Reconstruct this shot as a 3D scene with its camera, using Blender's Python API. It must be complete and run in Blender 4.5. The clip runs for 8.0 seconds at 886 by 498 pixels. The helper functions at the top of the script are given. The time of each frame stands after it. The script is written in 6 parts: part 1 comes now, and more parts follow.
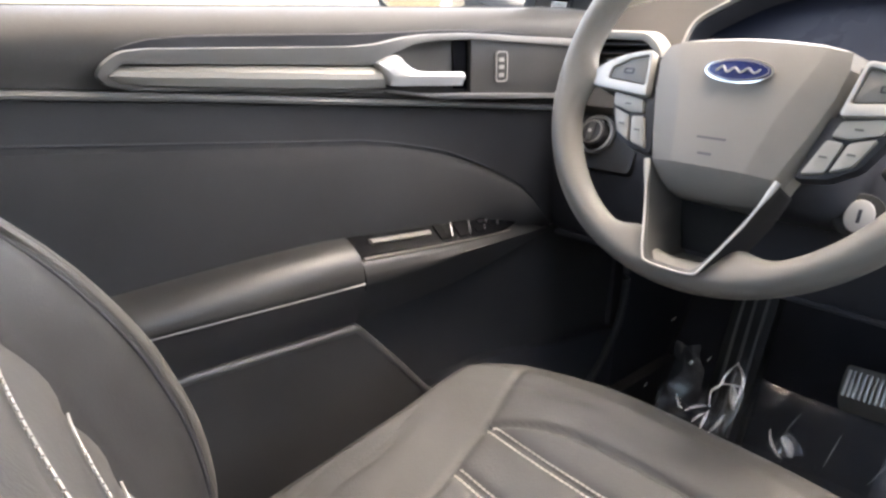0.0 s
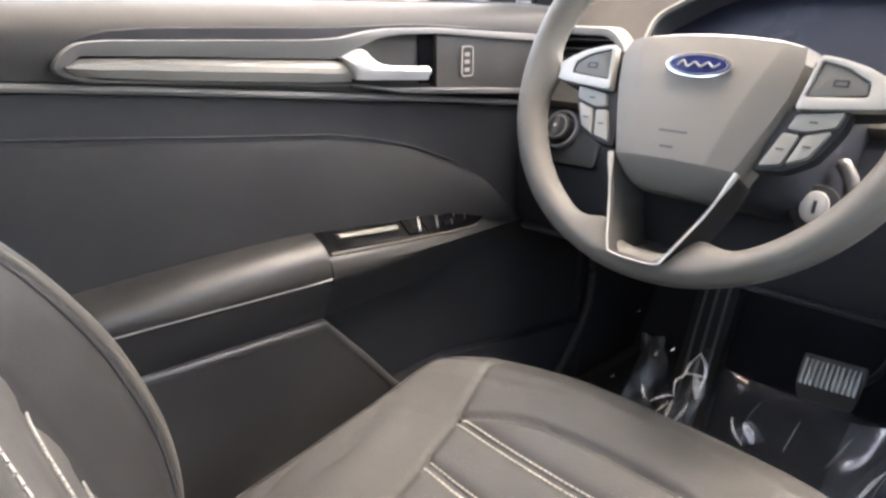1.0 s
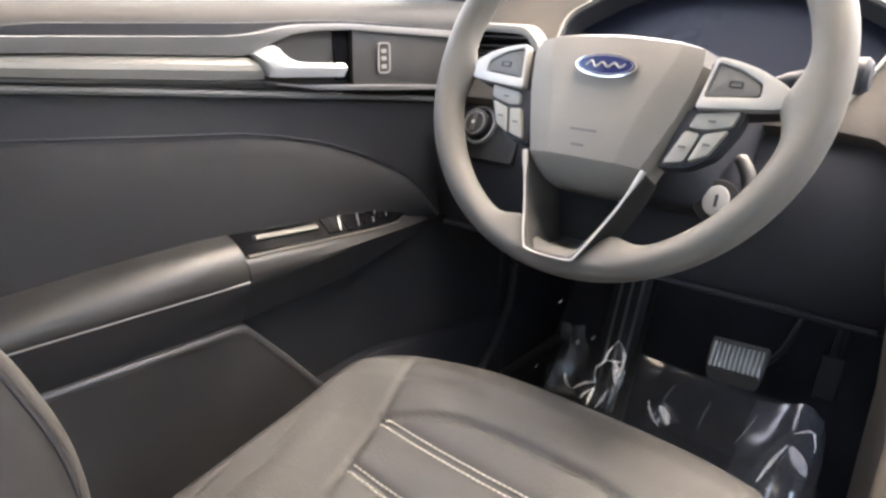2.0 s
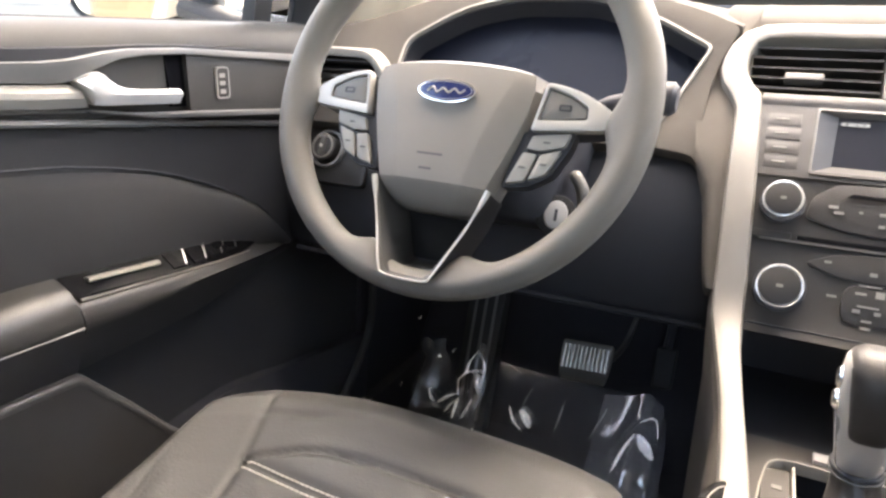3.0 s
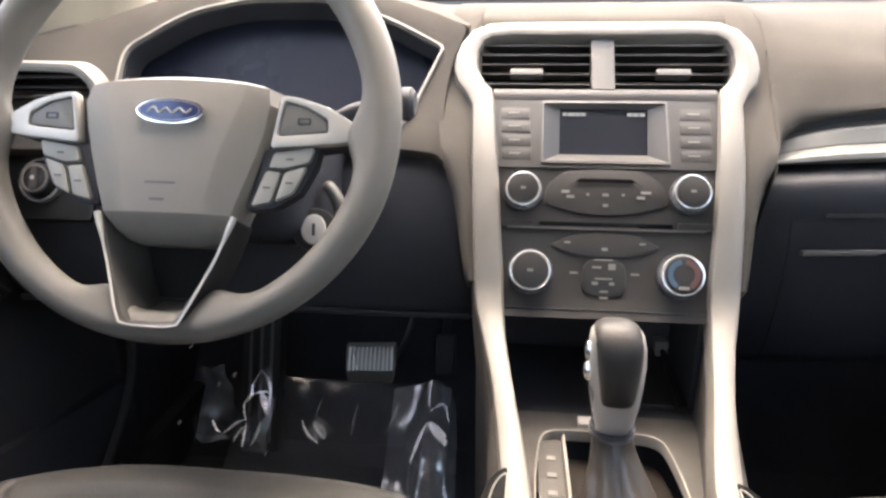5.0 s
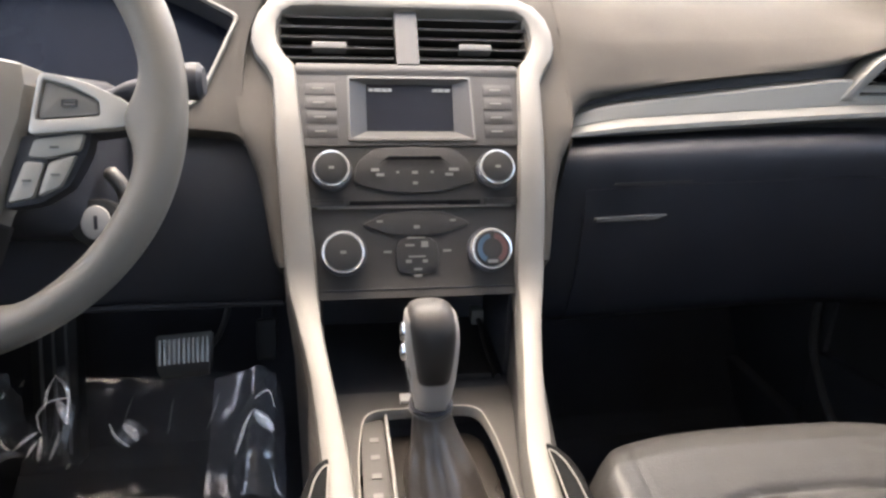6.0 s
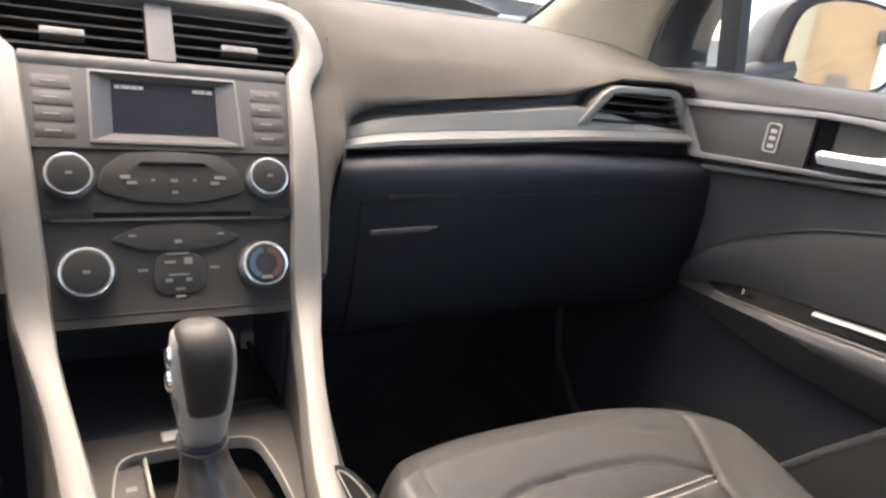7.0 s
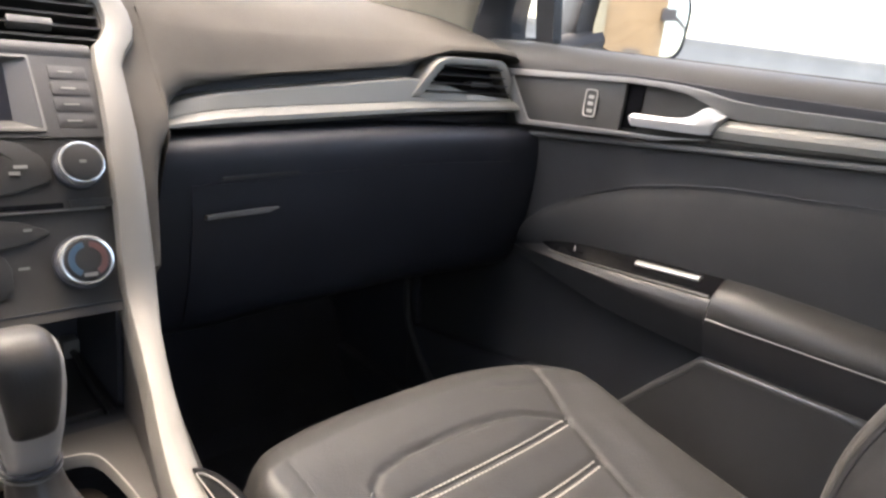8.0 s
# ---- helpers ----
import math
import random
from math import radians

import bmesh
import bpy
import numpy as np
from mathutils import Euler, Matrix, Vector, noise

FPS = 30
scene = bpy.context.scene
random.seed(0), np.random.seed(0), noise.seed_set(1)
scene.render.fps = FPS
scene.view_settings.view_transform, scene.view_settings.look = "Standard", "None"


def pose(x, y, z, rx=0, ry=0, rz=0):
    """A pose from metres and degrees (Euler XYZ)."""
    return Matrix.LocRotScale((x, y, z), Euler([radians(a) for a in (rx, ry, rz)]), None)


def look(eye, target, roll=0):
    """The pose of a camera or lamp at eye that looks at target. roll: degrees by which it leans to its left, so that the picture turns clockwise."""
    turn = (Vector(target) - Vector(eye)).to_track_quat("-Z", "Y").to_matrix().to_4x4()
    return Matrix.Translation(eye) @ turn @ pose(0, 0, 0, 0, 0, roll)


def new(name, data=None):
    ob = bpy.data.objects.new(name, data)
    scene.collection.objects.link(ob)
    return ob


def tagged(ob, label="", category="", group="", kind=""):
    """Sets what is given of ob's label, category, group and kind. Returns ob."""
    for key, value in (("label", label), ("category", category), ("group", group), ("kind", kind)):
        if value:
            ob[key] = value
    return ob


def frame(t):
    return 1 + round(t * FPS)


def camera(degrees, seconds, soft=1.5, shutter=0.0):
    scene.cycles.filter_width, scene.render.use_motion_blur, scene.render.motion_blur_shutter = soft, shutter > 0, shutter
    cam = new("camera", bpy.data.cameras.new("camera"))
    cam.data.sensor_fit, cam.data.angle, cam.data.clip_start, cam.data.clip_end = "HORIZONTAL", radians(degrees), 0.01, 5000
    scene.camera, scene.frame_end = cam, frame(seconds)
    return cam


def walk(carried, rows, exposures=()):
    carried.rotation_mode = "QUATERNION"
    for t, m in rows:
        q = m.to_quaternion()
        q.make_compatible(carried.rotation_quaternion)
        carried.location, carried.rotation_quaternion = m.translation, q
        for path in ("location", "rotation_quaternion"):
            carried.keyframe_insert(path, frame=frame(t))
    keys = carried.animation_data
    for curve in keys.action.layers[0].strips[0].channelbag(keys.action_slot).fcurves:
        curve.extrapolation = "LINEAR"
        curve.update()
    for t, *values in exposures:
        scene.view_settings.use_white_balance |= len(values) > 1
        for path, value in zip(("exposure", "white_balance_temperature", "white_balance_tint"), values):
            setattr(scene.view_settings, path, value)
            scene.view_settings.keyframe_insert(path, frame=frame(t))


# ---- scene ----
# ---------------------------------------------------------------- camera
cam = camera(67.66, 8.0, soft=2.6, shutter=0.0)
PATH = [
    (0.00, pose(-0.1036, -0.5269, 0.7552, 70.860, 0.429, 48.967)),
    (0.50, pose(-0.1015, -0.5257, 0.7546, 70.312, 0.502, 48.039)),
    (1.00, pose(-0.1019, -0.5279, 0.7524, 70.601, 0.048, 46.156)),
    (1.50, pose(-0.1018, -0.5268, 0.7547, 69.905, -0.307, 42.074)),
    (1.70, pose(-0.0984, -0.5229, 0.7567, 70.024, -0.380, 41.562)),
    (2.80, pose(-0.0967, -0.5175, 0.7630, 70.876, -1.468, 29.799)),
    (3.00, pose(-0.0962, -0.5172, 0.7662, 71.586, -1.212, 27.027)),
    (3.50, pose(-0.0908, -0.5180, 0.7731, 70.839, -0.765, 22.817)),
    (4.00, pose(-0.0913, -0.5131, 0.7751, 70.988, -0.404, 18.591)),
    (4.20, pose(-0.0963, -0.5136, 0.7731, 71.479, -0.919, 16.618)),
    (5.30, pose(-0.0825, -0.4741, 0.7817, 70.961, -0.080, 1.852)),
    (5.50, pose(-0.0802, -0.4723, 0.7795, 71.352, -0.926, -1.436)),
    (6.00, pose(-0.0719, -0.4651, 0.7887, 68.375, -1.770, -8.372)),
    (6.20, look((-0.088, -0.452, 0.773), (0.410, 1.363, 0.094), 3.9)),
    (6.50, pose(-0.0841, -0.4498, 0.7691, 71.688, -5.093, -20.100)),
    (6.80, look((-0.0940, -0.4310, 0.7580), (0.812, 1.250, 0.165), 6.9)),
    (7.00, pose(-0.0843, -0.4415, 0.7678, 72.143, -7.356, -28.646)),
    (7.50, pose(-0.0835, -0.4411, 0.7646, 72.061, -7.156, -35.480)),
    (8.00, pose(-0.0892, -0.4295, 0.7584, 72.275, -7.150, -43.597)),
]
walk(cam, PATH, exposures=[(0.0, 4.07, 7250, 12), (1.5, 4.20, 7350, 12), (3.0, 4.12, 7450, 12), (4.2, 3.95, 7450, 12), (5.5, 3.70, 7250, 12), (6.5, 3.52, 7200, 12), (8.0, 3.47, 7200, 12)])

# ---------------------------------------------------------------- light
world = bpy.data.worlds.new("sky")
scene.world = world
world.use_nodes = True
wn = world.node_tree
sky = wn.nodes.new("ShaderNodeTexSky")
sky.sky_type, sky.sun_disc = "NISHITA", False
sky.sun_elevation, sky.sun_rotation = radians(63), radians(-6)
sky.air_density, sky.dust_density = 1.0, 4.0
bg = wn.nodes["Background"]
bg.inputs["Strength"].default_value = 0.15
wn.links.new(sky.outputs[0], bg.inputs[0])
sun = new("sun", bpy.data.lights.new("sun", "SUN"))
sun.data.energy, sun.data.angle, sun.data.color = 0.19, radians(60), (1.0, 0.95, 0.86)
sun.matrix_world = look((-1.33, 12.67, 25), (0, 0, 0.7))


# ---------------------------------------------------------------- materials
def mat(name, base, rough=0.5, metal=0.0, grain=(900, 0.15), blotch=0.15, spec=0.5, coat=0.0, blotch_scale=9.0):
    """Principled surface with fine relief and slow change of tone and gloss."""
    m = bpy.data.materials.new(name)
    m.use_nodes = True
    nt = m.node_tree
    b = nt.nodes["Principled BSDF"]
    b.inputs["Metallic"].default_value = metal
    b.inputs["Specular IOR Level"].default_value = spec
    b.inputs["Coat Weight"].default_value = coat
    b.inputs["Coat Roughness"].default_value = 0.08
    co = nt.nodes.new("ShaderNodeTexCoord")
    n1 = nt.nodes.new("ShaderNodeTexNoise")
    n1.inputs["Scale"].default_value, n1.inputs["Detail"].default_value = blotch_scale, 5
    nt.links.new(co.outputs["Object"], n1.inputs["Vector"])
    ramp = nt.nodes.new("ShaderNodeMapRange")
    ramp.inputs["From Min"].default_value, ramp.inputs["From Max"].default_value = 0.3, 0.7
    ramp.inputs["To Min"].default_value, ramp.inputs["To Max"].default_value = 1 - blotch, 1 + blotch
    nt.links.new(n1.outputs["Fac"], ramp.inputs["Value"])
    mul = nt.nodes.new("ShaderNodeVectorMath")
    mul.operation = "SCALE"
    mul.inputs[0].default_value = base
    nt.links.new(ramp.outputs[0], mul.inputs["Scale"])
    nt.links.new(mul.outputs[0], b.inputs["Base Color"])
    r2 = nt.nodes.new("ShaderNodeMapRange")
    r2.inputs["From Min"].default_value, r2.inputs["From Max"].default_value = 0.3, 0.7
    r2.inputs["To Min"].default_value, r2.inputs["To Max"].default_value = max(rough - 0.06, 0.01), rough + 0.06
    nt.links.new(n1.outputs["Fac"], r2.inputs["Value"])
    nt.links.new(r2.outputs[0], b.inputs["Roughness"])
    if grain[1] > 0:
        n2 = nt.nodes.new("ShaderNodeTexNoise")
        n2.inputs["Scale"].default_value, n2.inputs["Detail"].default_value = grain[0], 3
        nt.links.new(co.outputs["Object"], n2.inputs["Vector"])
        bp = nt.nodes.new("ShaderNodeBump")
        bp.inputs["Strength"].default_value, bp.inputs["Distance"].default_value = grain[1], 0.0006
        nt.links.new(n2.outputs["Fac"], bp.inputs["Height"])
        nt.links.new(bp.outputs[0], b.inputs["Normal"])
    return m


def glass_mat(name, tint=(1, 1, 1)):
    m = bpy.data.materials.new(name)
    m.use_nodes = True
    b = m.node_tree.nodes["Principled BSDF"]
    b.inputs["Base Color"].default_value = (*tint, 1)
    b.inputs["Transmission Weight"].default_value, b.inputs["Roughness"].default_value, b.inputs["IOR"].default_value = 1, 0.0, 1.45
    return m


def glow_mat(name, colour, strength):
    m = bpy.data.materials.new(name)
    m.use_nodes = True
    b = m.node_tree.nodes["Principled BSDF"]
    b.inputs["Base Color"].default_value = (0.02, 0.02, 0.025, 1)
    b.inputs["Emission Color"].default_value, b.inputs["Emission Strength"].default_value = (*colour, 1), strength
    return m


def film_mat(name, shine, haze, rough=0.17):
    """Thin clear plastic: most light passes, some is mirrored, and haze adds a pale tone."""
    m = bpy.data.materials.new(name)
    m.use_nodes = True
    nt = m.node_tree
    out = nt.nodes["Material Output"]
    clear = nt.nodes.new("ShaderNodeBsdfTransparent")
    clear.inputs[0].default_value = (0.72, 0.73, 0.75, 1)
    gloss = nt.nodes.new("ShaderNodeBsdfGlossy")
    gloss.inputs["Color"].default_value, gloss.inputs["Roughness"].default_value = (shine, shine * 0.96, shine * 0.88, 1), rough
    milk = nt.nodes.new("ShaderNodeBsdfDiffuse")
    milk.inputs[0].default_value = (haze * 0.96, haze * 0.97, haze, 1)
    n = nt.nodes.new("ShaderNodeTexNoise")
    n.inputs["Scale"].default_value, n.inputs["Detail"].default_value = 60, 4
    co = nt.nodes.new("ShaderNodeTexCoord")
    nt.links.new(co.outputs["Object"], n.inputs["Vector"])
    bp = nt.nodes.new("ShaderNodeBump")
    bp.inputs["Strength"].default_value, bp.inputs["Distance"].default_value = 0.2, 0.004
    nt.links.new(n.outputs["Fac"], bp.inputs["Height"])
    nt.links.new(bp.outputs[0], gloss.inputs["Normal"])
    a1, a2 = nt.nodes.new("ShaderNodeAddShader"), nt.nodes.new("ShaderNodeAddShader")
    nt.links.new(clear.outputs[0], a1.inputs[0])
    nt.links.new(gloss.outputs[0], a1.inputs[1])
    nt.links.new(a1.outputs[0], a2.inputs[0])
    nt.links.new(milk.outputs[0], a2.inputs[1])
    nt.links.new(a2.outputs[0], out.inputs["Surface"])
    return m


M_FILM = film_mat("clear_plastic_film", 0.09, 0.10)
# extra haze puts the grey sheen of the peak into its colour
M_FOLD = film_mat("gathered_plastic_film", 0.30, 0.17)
# pale diffuse tone stands in for glints along the folds
M_GLINT = film_mat("pale_glint_plastic_film", 0.9, 0.50, 0.16)
M_CONSOLE = mat("grey_console_plastic", (0.041, 0.0372, 0.033), 0.5, grain=(800, 0.2), spec=0.4)
M_PAD = mat("soft_dash_pad", (0.069, 0.0625, 0.0545), 0.8, grain=(700, 0.3), spec=0.09)
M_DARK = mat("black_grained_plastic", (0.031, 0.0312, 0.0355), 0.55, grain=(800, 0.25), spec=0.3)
M_DOOR = mat("charcoal_door_vinyl", (0.027, 0.0265, 0.0265), 0.45, grain=(800, 0.2), spec=0.4)
M_SILL = mat("grey_door_top", (0.054, 0.052, 0.049), 0.6, grain=(700, 0.25), spec=0.25)
M_BAND = mat("black_door_vinyl", (0.0345, 0.0340, 0.0352), 0.5, grain=(800, 0.2), spec=0.3)
M_CLOTH = mat("charcoal_insert_cloth", (0.0310, 0.0308, 0.0315), 0.8, grain=(1500, 0.5), spec=0.25)
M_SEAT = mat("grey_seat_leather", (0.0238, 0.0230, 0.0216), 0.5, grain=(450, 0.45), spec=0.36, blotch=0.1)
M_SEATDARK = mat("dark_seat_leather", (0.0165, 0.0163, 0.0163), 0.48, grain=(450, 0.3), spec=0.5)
M_WHEEL = mat("wheel_leather", (0.172, 0.1575, 0.1365), 0.46, grain=(900, 0.2), spec=0.32, blotch=0.08)
M_SILVER = mat("satin_silver_trim", (0.218, 0.205, 0.181), 0.55, metal=0.18, grain=(900, 0.05), blotch=0.04)
M_LEG = mat("satin_silver_leg", (0.151, 0.1425, 0.1265), 0.52, metal=0.2, grain=(900, 0.05), blotch=0.04)
M_SPOKE = mat("bright_satin_spoke", (0.40, 0.378, 0.34), 0.42, metal=0.25, grain=(900, 0.05), blotch=0.04)
M_LEVER = mat("satin_lever_metal", (0.38, 0.365, 0.34), 0.28, metal=0.45, grain=(900, 0.05), blotch=0.05)
M_BOOT = mat("brown_grey_boot_leather", (0.040, 0.0348, 0.0308), 0.34, grain=(600, 0.35), spec=0.6)
M_PIPING = mat("pale_piping", (0.26, 0.25, 0.23), 0.5, grain=(900, 0.1), blotch=0.05)
# paler than the pocket: the light on its upward rim, put into the colour
M_LIP = mat("lit_pocket_rim", (0.050, 0.0485, 0.0465), 0.36, grain=(800, 0.2), spec=0.6)
M_ARM = mat("soft_armrest_vinyl", (0.0295, 0.0282, 0.0265), 0.44, grain=(800, 0.2), spec=0.42, blotch=0.08)
M_POCKET = mat("grey_pocket_plastic", (0.030, 0.029, 0.0285), 0.5, grain=(800, 0.25), spec=0.35)
M_HANDLE = mat("bright_satin_handle", (0.56, 0.55, 0.53), 0.35, metal=0.3, grain=(900, 0.05), blotch=0.04)
M_SWITCH = mat("dark_switch_plate", (0.052, 0.0495, 0.046), 0.45, grain=(800, 0.2), spec=0.35)
M_STUCCO = mat("pale_stucco", (0.17, 0.162, 0.118), 0.85, grain=(60, 0.4), blotch=0.1, blotch_scale=0.7)
M_UNDER = mat("brown_black_vinyl", (0.035, 0.0325, 0.0315), 0.5, grain=(800, 0.2), spec=0.35)
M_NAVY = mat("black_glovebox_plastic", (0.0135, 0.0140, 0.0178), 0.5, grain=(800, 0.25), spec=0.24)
M_RIM = mat("worn_rim_leather", (0.128, 0.1175, 0.1015), 0.48, grain=(900, 0.3), spec=0.36, blotch=0.1)
M_SLAT = mat("dark_vent_slat", (0.04, 0.038, 0.036), 0.4, grain=(800, 0.1), spec=0.4)
M_RADIO = mat("dark_radio_plastic", (0.0145, 0.0133, 0.0123), 0.45, grain=(900, 0.12), spec=0.35)
M_CARRIER = mat("dark_pull_handle_vinyl", (0.0235, 0.0226, 0.0220), 0.45, grain=(800, 0.2), spec=0.36)
M_CHROME = mat("chrome", (0.85, 0.85, 0.85), 0.2, metal=1.0, grain=(100, 0.0), blotch=0.03)
M_GLOSS = mat("gloss_black", (0.005, 0.005, 0.006), 0.25, grain=(100, 0.0), spec=0.06)
M_LENS = mat("cluster_lens", (0.006, 0.0072, 0.0125), 0.3, grain=(100, 0.0), spec=0.12, blotch=0.0)
M_STACK = mat("stack_plastic", (0.0215, 0.0197, 0.0183), 0.45, grain=(900, 0.12), spec=0.3)
M_BEZEL = mat("grey_screen_surround", (0.068, 0.064, 0.059), 0.4, grain=(900, 0.1))
M_FUNNEL = mat("dark_grey_screen_slope", (0.041, 0.0385, 0.0358), 0.45, grain=(900, 0.1))
M_GATE = mat("gloss_brown_black_gate", (0.012, 0.0092, 0.0075), 0.28, grain=(100, 0.0), spec=0.3)
M_THUMB = mat("brown_grey_control", (0.13, 0.12, 0.105), 0.45, grain=(900, 0.1))
M_KEY = mat("grey_key", (0.36, 0.34, 0.31), 0.45, grain=(900, 0.1), blotch=0.06)
M_MARK = mat("pale_marking", (0.13, 0.125, 0.115), 0.6, grain=(100, 0.0), blotch=0.02)
M_FRAME = mat("satin_grey_frame", (0.34, 0.33, 0.305), 0.42, metal=0.4, grain=(900, 0.05), blotch=0.04)
M_THREAD = mat("cream_thread", (0.43, 0.405, 0.36), 0.7, grain=(4000, 0.4))
M_CARPET = mat("black_carpet", (0.040, 0.040, 0.044), 0.95, grain=(1800, 1.0), spec=0.1)
M_RUBBER = mat("black_rubber", (0.02, 0.02, 0.021), 0.65, grain=(600, 0.2), spec=0.3)
M_STEEL = mat("worn_steel", (0.80, 0.74, 0.64), 0.30, metal=0.5, grain=(300, 0.2))
M_PEDAL = mat("worn_pedal_rubber", (0.20, 0.183, 0.157), 0.5, grain=(500, 0.3), spec=0.4)
M_BUTTON = mat("grey_wheel_button", (0.25, 0.236, 0.21), 0.45, grain=(900, 0.1), blotch=0.06)
# tone of the backrest centre, also used for the bolster's painted highlight
M_SEATMID = mat("pale_backrest_leather_and_highlight", (0.066, 0.0618, 0.0562), 0.5, grain=(450, 0.45), spec=0.36, blotch=0.1)
M_SOCKET = mat("matt_black_lid", (0.006, 0.006, 0.0062), 0.6, grain=(800, 0.2), spec=0.04)
M_TRIM = mat("satin_grey_door_frame", (0.205, 0.199, 0.190), 0.45, metal=0.3, grain=(900, 0.05), blotch=0.04)
M_STRIP = mat("warm_satin_door_strip", (0.33, 0.312, 0.278), 0.45, metal=0.2, grain=(900, 0.05), blotch=0.04)
M_COVER = mat("brown_grey_lever_leather", (0.0225, 0.0204, 0.0186), 0.5, grain=(600, 0.3), spec=0.32, blotch=0.1)
M_WEB = mat("matt_black_web", (0.006, 0.0056, 0.0052), 0.7, grain=(800, 0.2), spec=0.15)
M_BLUE = mat("blue_enamel", (0.012, 0.02, 0.095), 0.15, grain=(100, 0.0), coat=0.5)
M_HEADL = mat("beige_headliner", (0.42, 0.38, 0.31), 0.9, grain=(1500, 0.4), spec=0.1)
M_PILLAR = mat("beige_pillar_trim", (0.25, 0.222, 0.17), 0.65, grain=(900, 0.2), spec=0.3)
M_PAINT = mat("dark_car_paint", (0.022, 0.022, 0.024), 0.45, grain=(100, 0.0), spec=0.3)
M_TAN = mat("tan_stucco", (0.18, 0.13, 0.075), 0.85, grain=(60, 0.6), blotch=0.12, blotch_scale=0.7)
M_WALL = mat("grey_concrete_wall", (0.215, 0.205, 0.183), 0.85, grain=(40, 0.5), blotch=0.12, blotch_scale=0.8)
M_FENCE = mat("dark_grey_concrete_wall", (0.055, 0.055, 0.056), 0.85, grain=(40, 0.5), blotch=0.15, blotch_scale=0.8)
M_FRIT = mat("grey_ceramic_band", (0.17, 0.17, 0.172), 0.6, grain=(600, 0.1), spec=0.3)
M_GROUND = mat("pale_concrete_ground", (0.38, 0.395, 0.41), 0.9, grain=(30, 0.6), blotch=0.2, blotch_scale=0.5)
M_DOORTAN = mat("grey_shutter", (0.05, 0.047, 0.043), 0.6, grain=(40, 0.3))
M_MIRROR = mat("mirror_silver", (0.6, 0.6, 0.6), 0.0, metal=1.0, grain=(100, 0.0), blotch=0.0)
M_GLASS = glass_mat("window_glass", (0.97, 0.99, 0.98))
M_SCREEN = mat("lcd_face", (0.012, 0.013, 0.018), 0.3, grain=(100, 0.0), blotch=0.0)
M_LCDTEXT = glow_mat("lcd_marking", (0.75, 0.8, 0.85), 0.045)
M_RING = mat("bright_knob_ring", (0.78, 0.77, 0.75), 0.22, metal=0.8, grain=(100, 0.0), blotch=0.03)
M_TAB = mat("grey_vent_tab", (0.085, 0.081, 0.075), 0.4, metal=0.3, grain=(900, 0.1))
M_RED = mat("red_marking", (0.065, 0.025, 0.022), 0.5, grain=(100, 0.0))
M_BLUEMARK = mat("blue_marking", (0.022, 0.052, 0.085), 0.5, grain=(100, 0.0))


# ---------------------------------------------------------------- mesh tools
def finish(bm, name, material, sharp=38):
    bmesh.ops.remove_doubles(bm, verts=bm.verts, dist=0.00002)
    bmesh.ops.recalc_face_normals(bm, faces=bm.faces)
    me = bpy.data.meshes.new(name)
    bm.to_mesh(me)
    bm.free()
    for p in me.polygons:
        p.use_smooth = True
    me.set_sharp_from_angle(angle=radians(sharp))
    me.materials.append(material)
    return me


def cat(pts, n=6, closed=False):
    """A smooth line through the points."""
    P = [Vector(p) for p in pts]
    out = []
    N = len(P)
    for i in range(N if closed else N - 1):
        a, b, c, d = (P[(i + k) % N] if closed else P[min(max(i + k, 0), N - 1)] for k in (-1, 0, 1, 2))
        for j in range(n):
            t = j / n
            out.append(0.5 * ((2 * b) + (c - a) * t + (2 * a - 5 * b + 4 * c - d) * t * t + (3 * b - a - 3 * c + d) * t ** 3))
    if not closed:
        out.append(P[-1])
    return out


def resample(line, n):
    L = [0.0]
    for a, b in zip(line, line[1:]):
        L.append(L[-1] + (b - a).length)
    out, k = [], 0
    for i in range(n):
        s = L[-1] * i / (n - 1)
        while k < len(L) - 2 and L[k + 1] < s:
            k += 1
        w = (s - L[k]) / max(L[k + 1] - L[k], 1e-9)
        out.append(line[k].lerp(line[k + 1], min(max(w, 0), 1)))
    return out


def fillet(poly, r, seg=4):
    """A closed outline with its corners rounded; r is one radius or one for each corner."""
    P = [Vector(p) for p in poly]
    out = []
    for i, p in enumerate(P):
        a, b = P[i - 1] - p, P[(i + 1) % len(P)] - p
        q = r[i] if isinstance(r, (list, tuple)) else r
        q = min(q, 0.45 * a.length, 0.45 * b.length)
        if q <= 1e-6:
            out.append(p)
            continue
        A, B = p + a.normalized() * q, p + b.normalized() * q
        for j in range(seg + 1):
            t = j / seg
            out.append(A * (1 - t) ** 2 + p * 2 * t * (1 - t) + B * t * t)
    return out


def loft(rings, closed=True, caps=True, bm=None):
    bm = bm or bmesh.new()
    V = [[bm.verts.new(p) for p in r] for r in rings]
    n = len(V[0])
    for a, b in zip(V, V[1:]):
        for i in range(n if closed else n - 1):
            j = (i + 1) % n
            bm.faces.new((a[i], a[j], b[j], b[i]))
    if caps and closed:
        bm.faces.new(V[0][::-1])
        bm.faces.new(V[-1])
    return bm


def sheet(rows, thick=None, bm=None):
    """A surface through rows of points, with a back if thick (a vector) is given."""
    if thick is None:
        return loft(rows, closed=False, caps=False, bm=bm)
    t = Vector(thick)
    return loft([list(r) + [Vector(p) + t for p in reversed(r)] for r in rows], bm=bm)


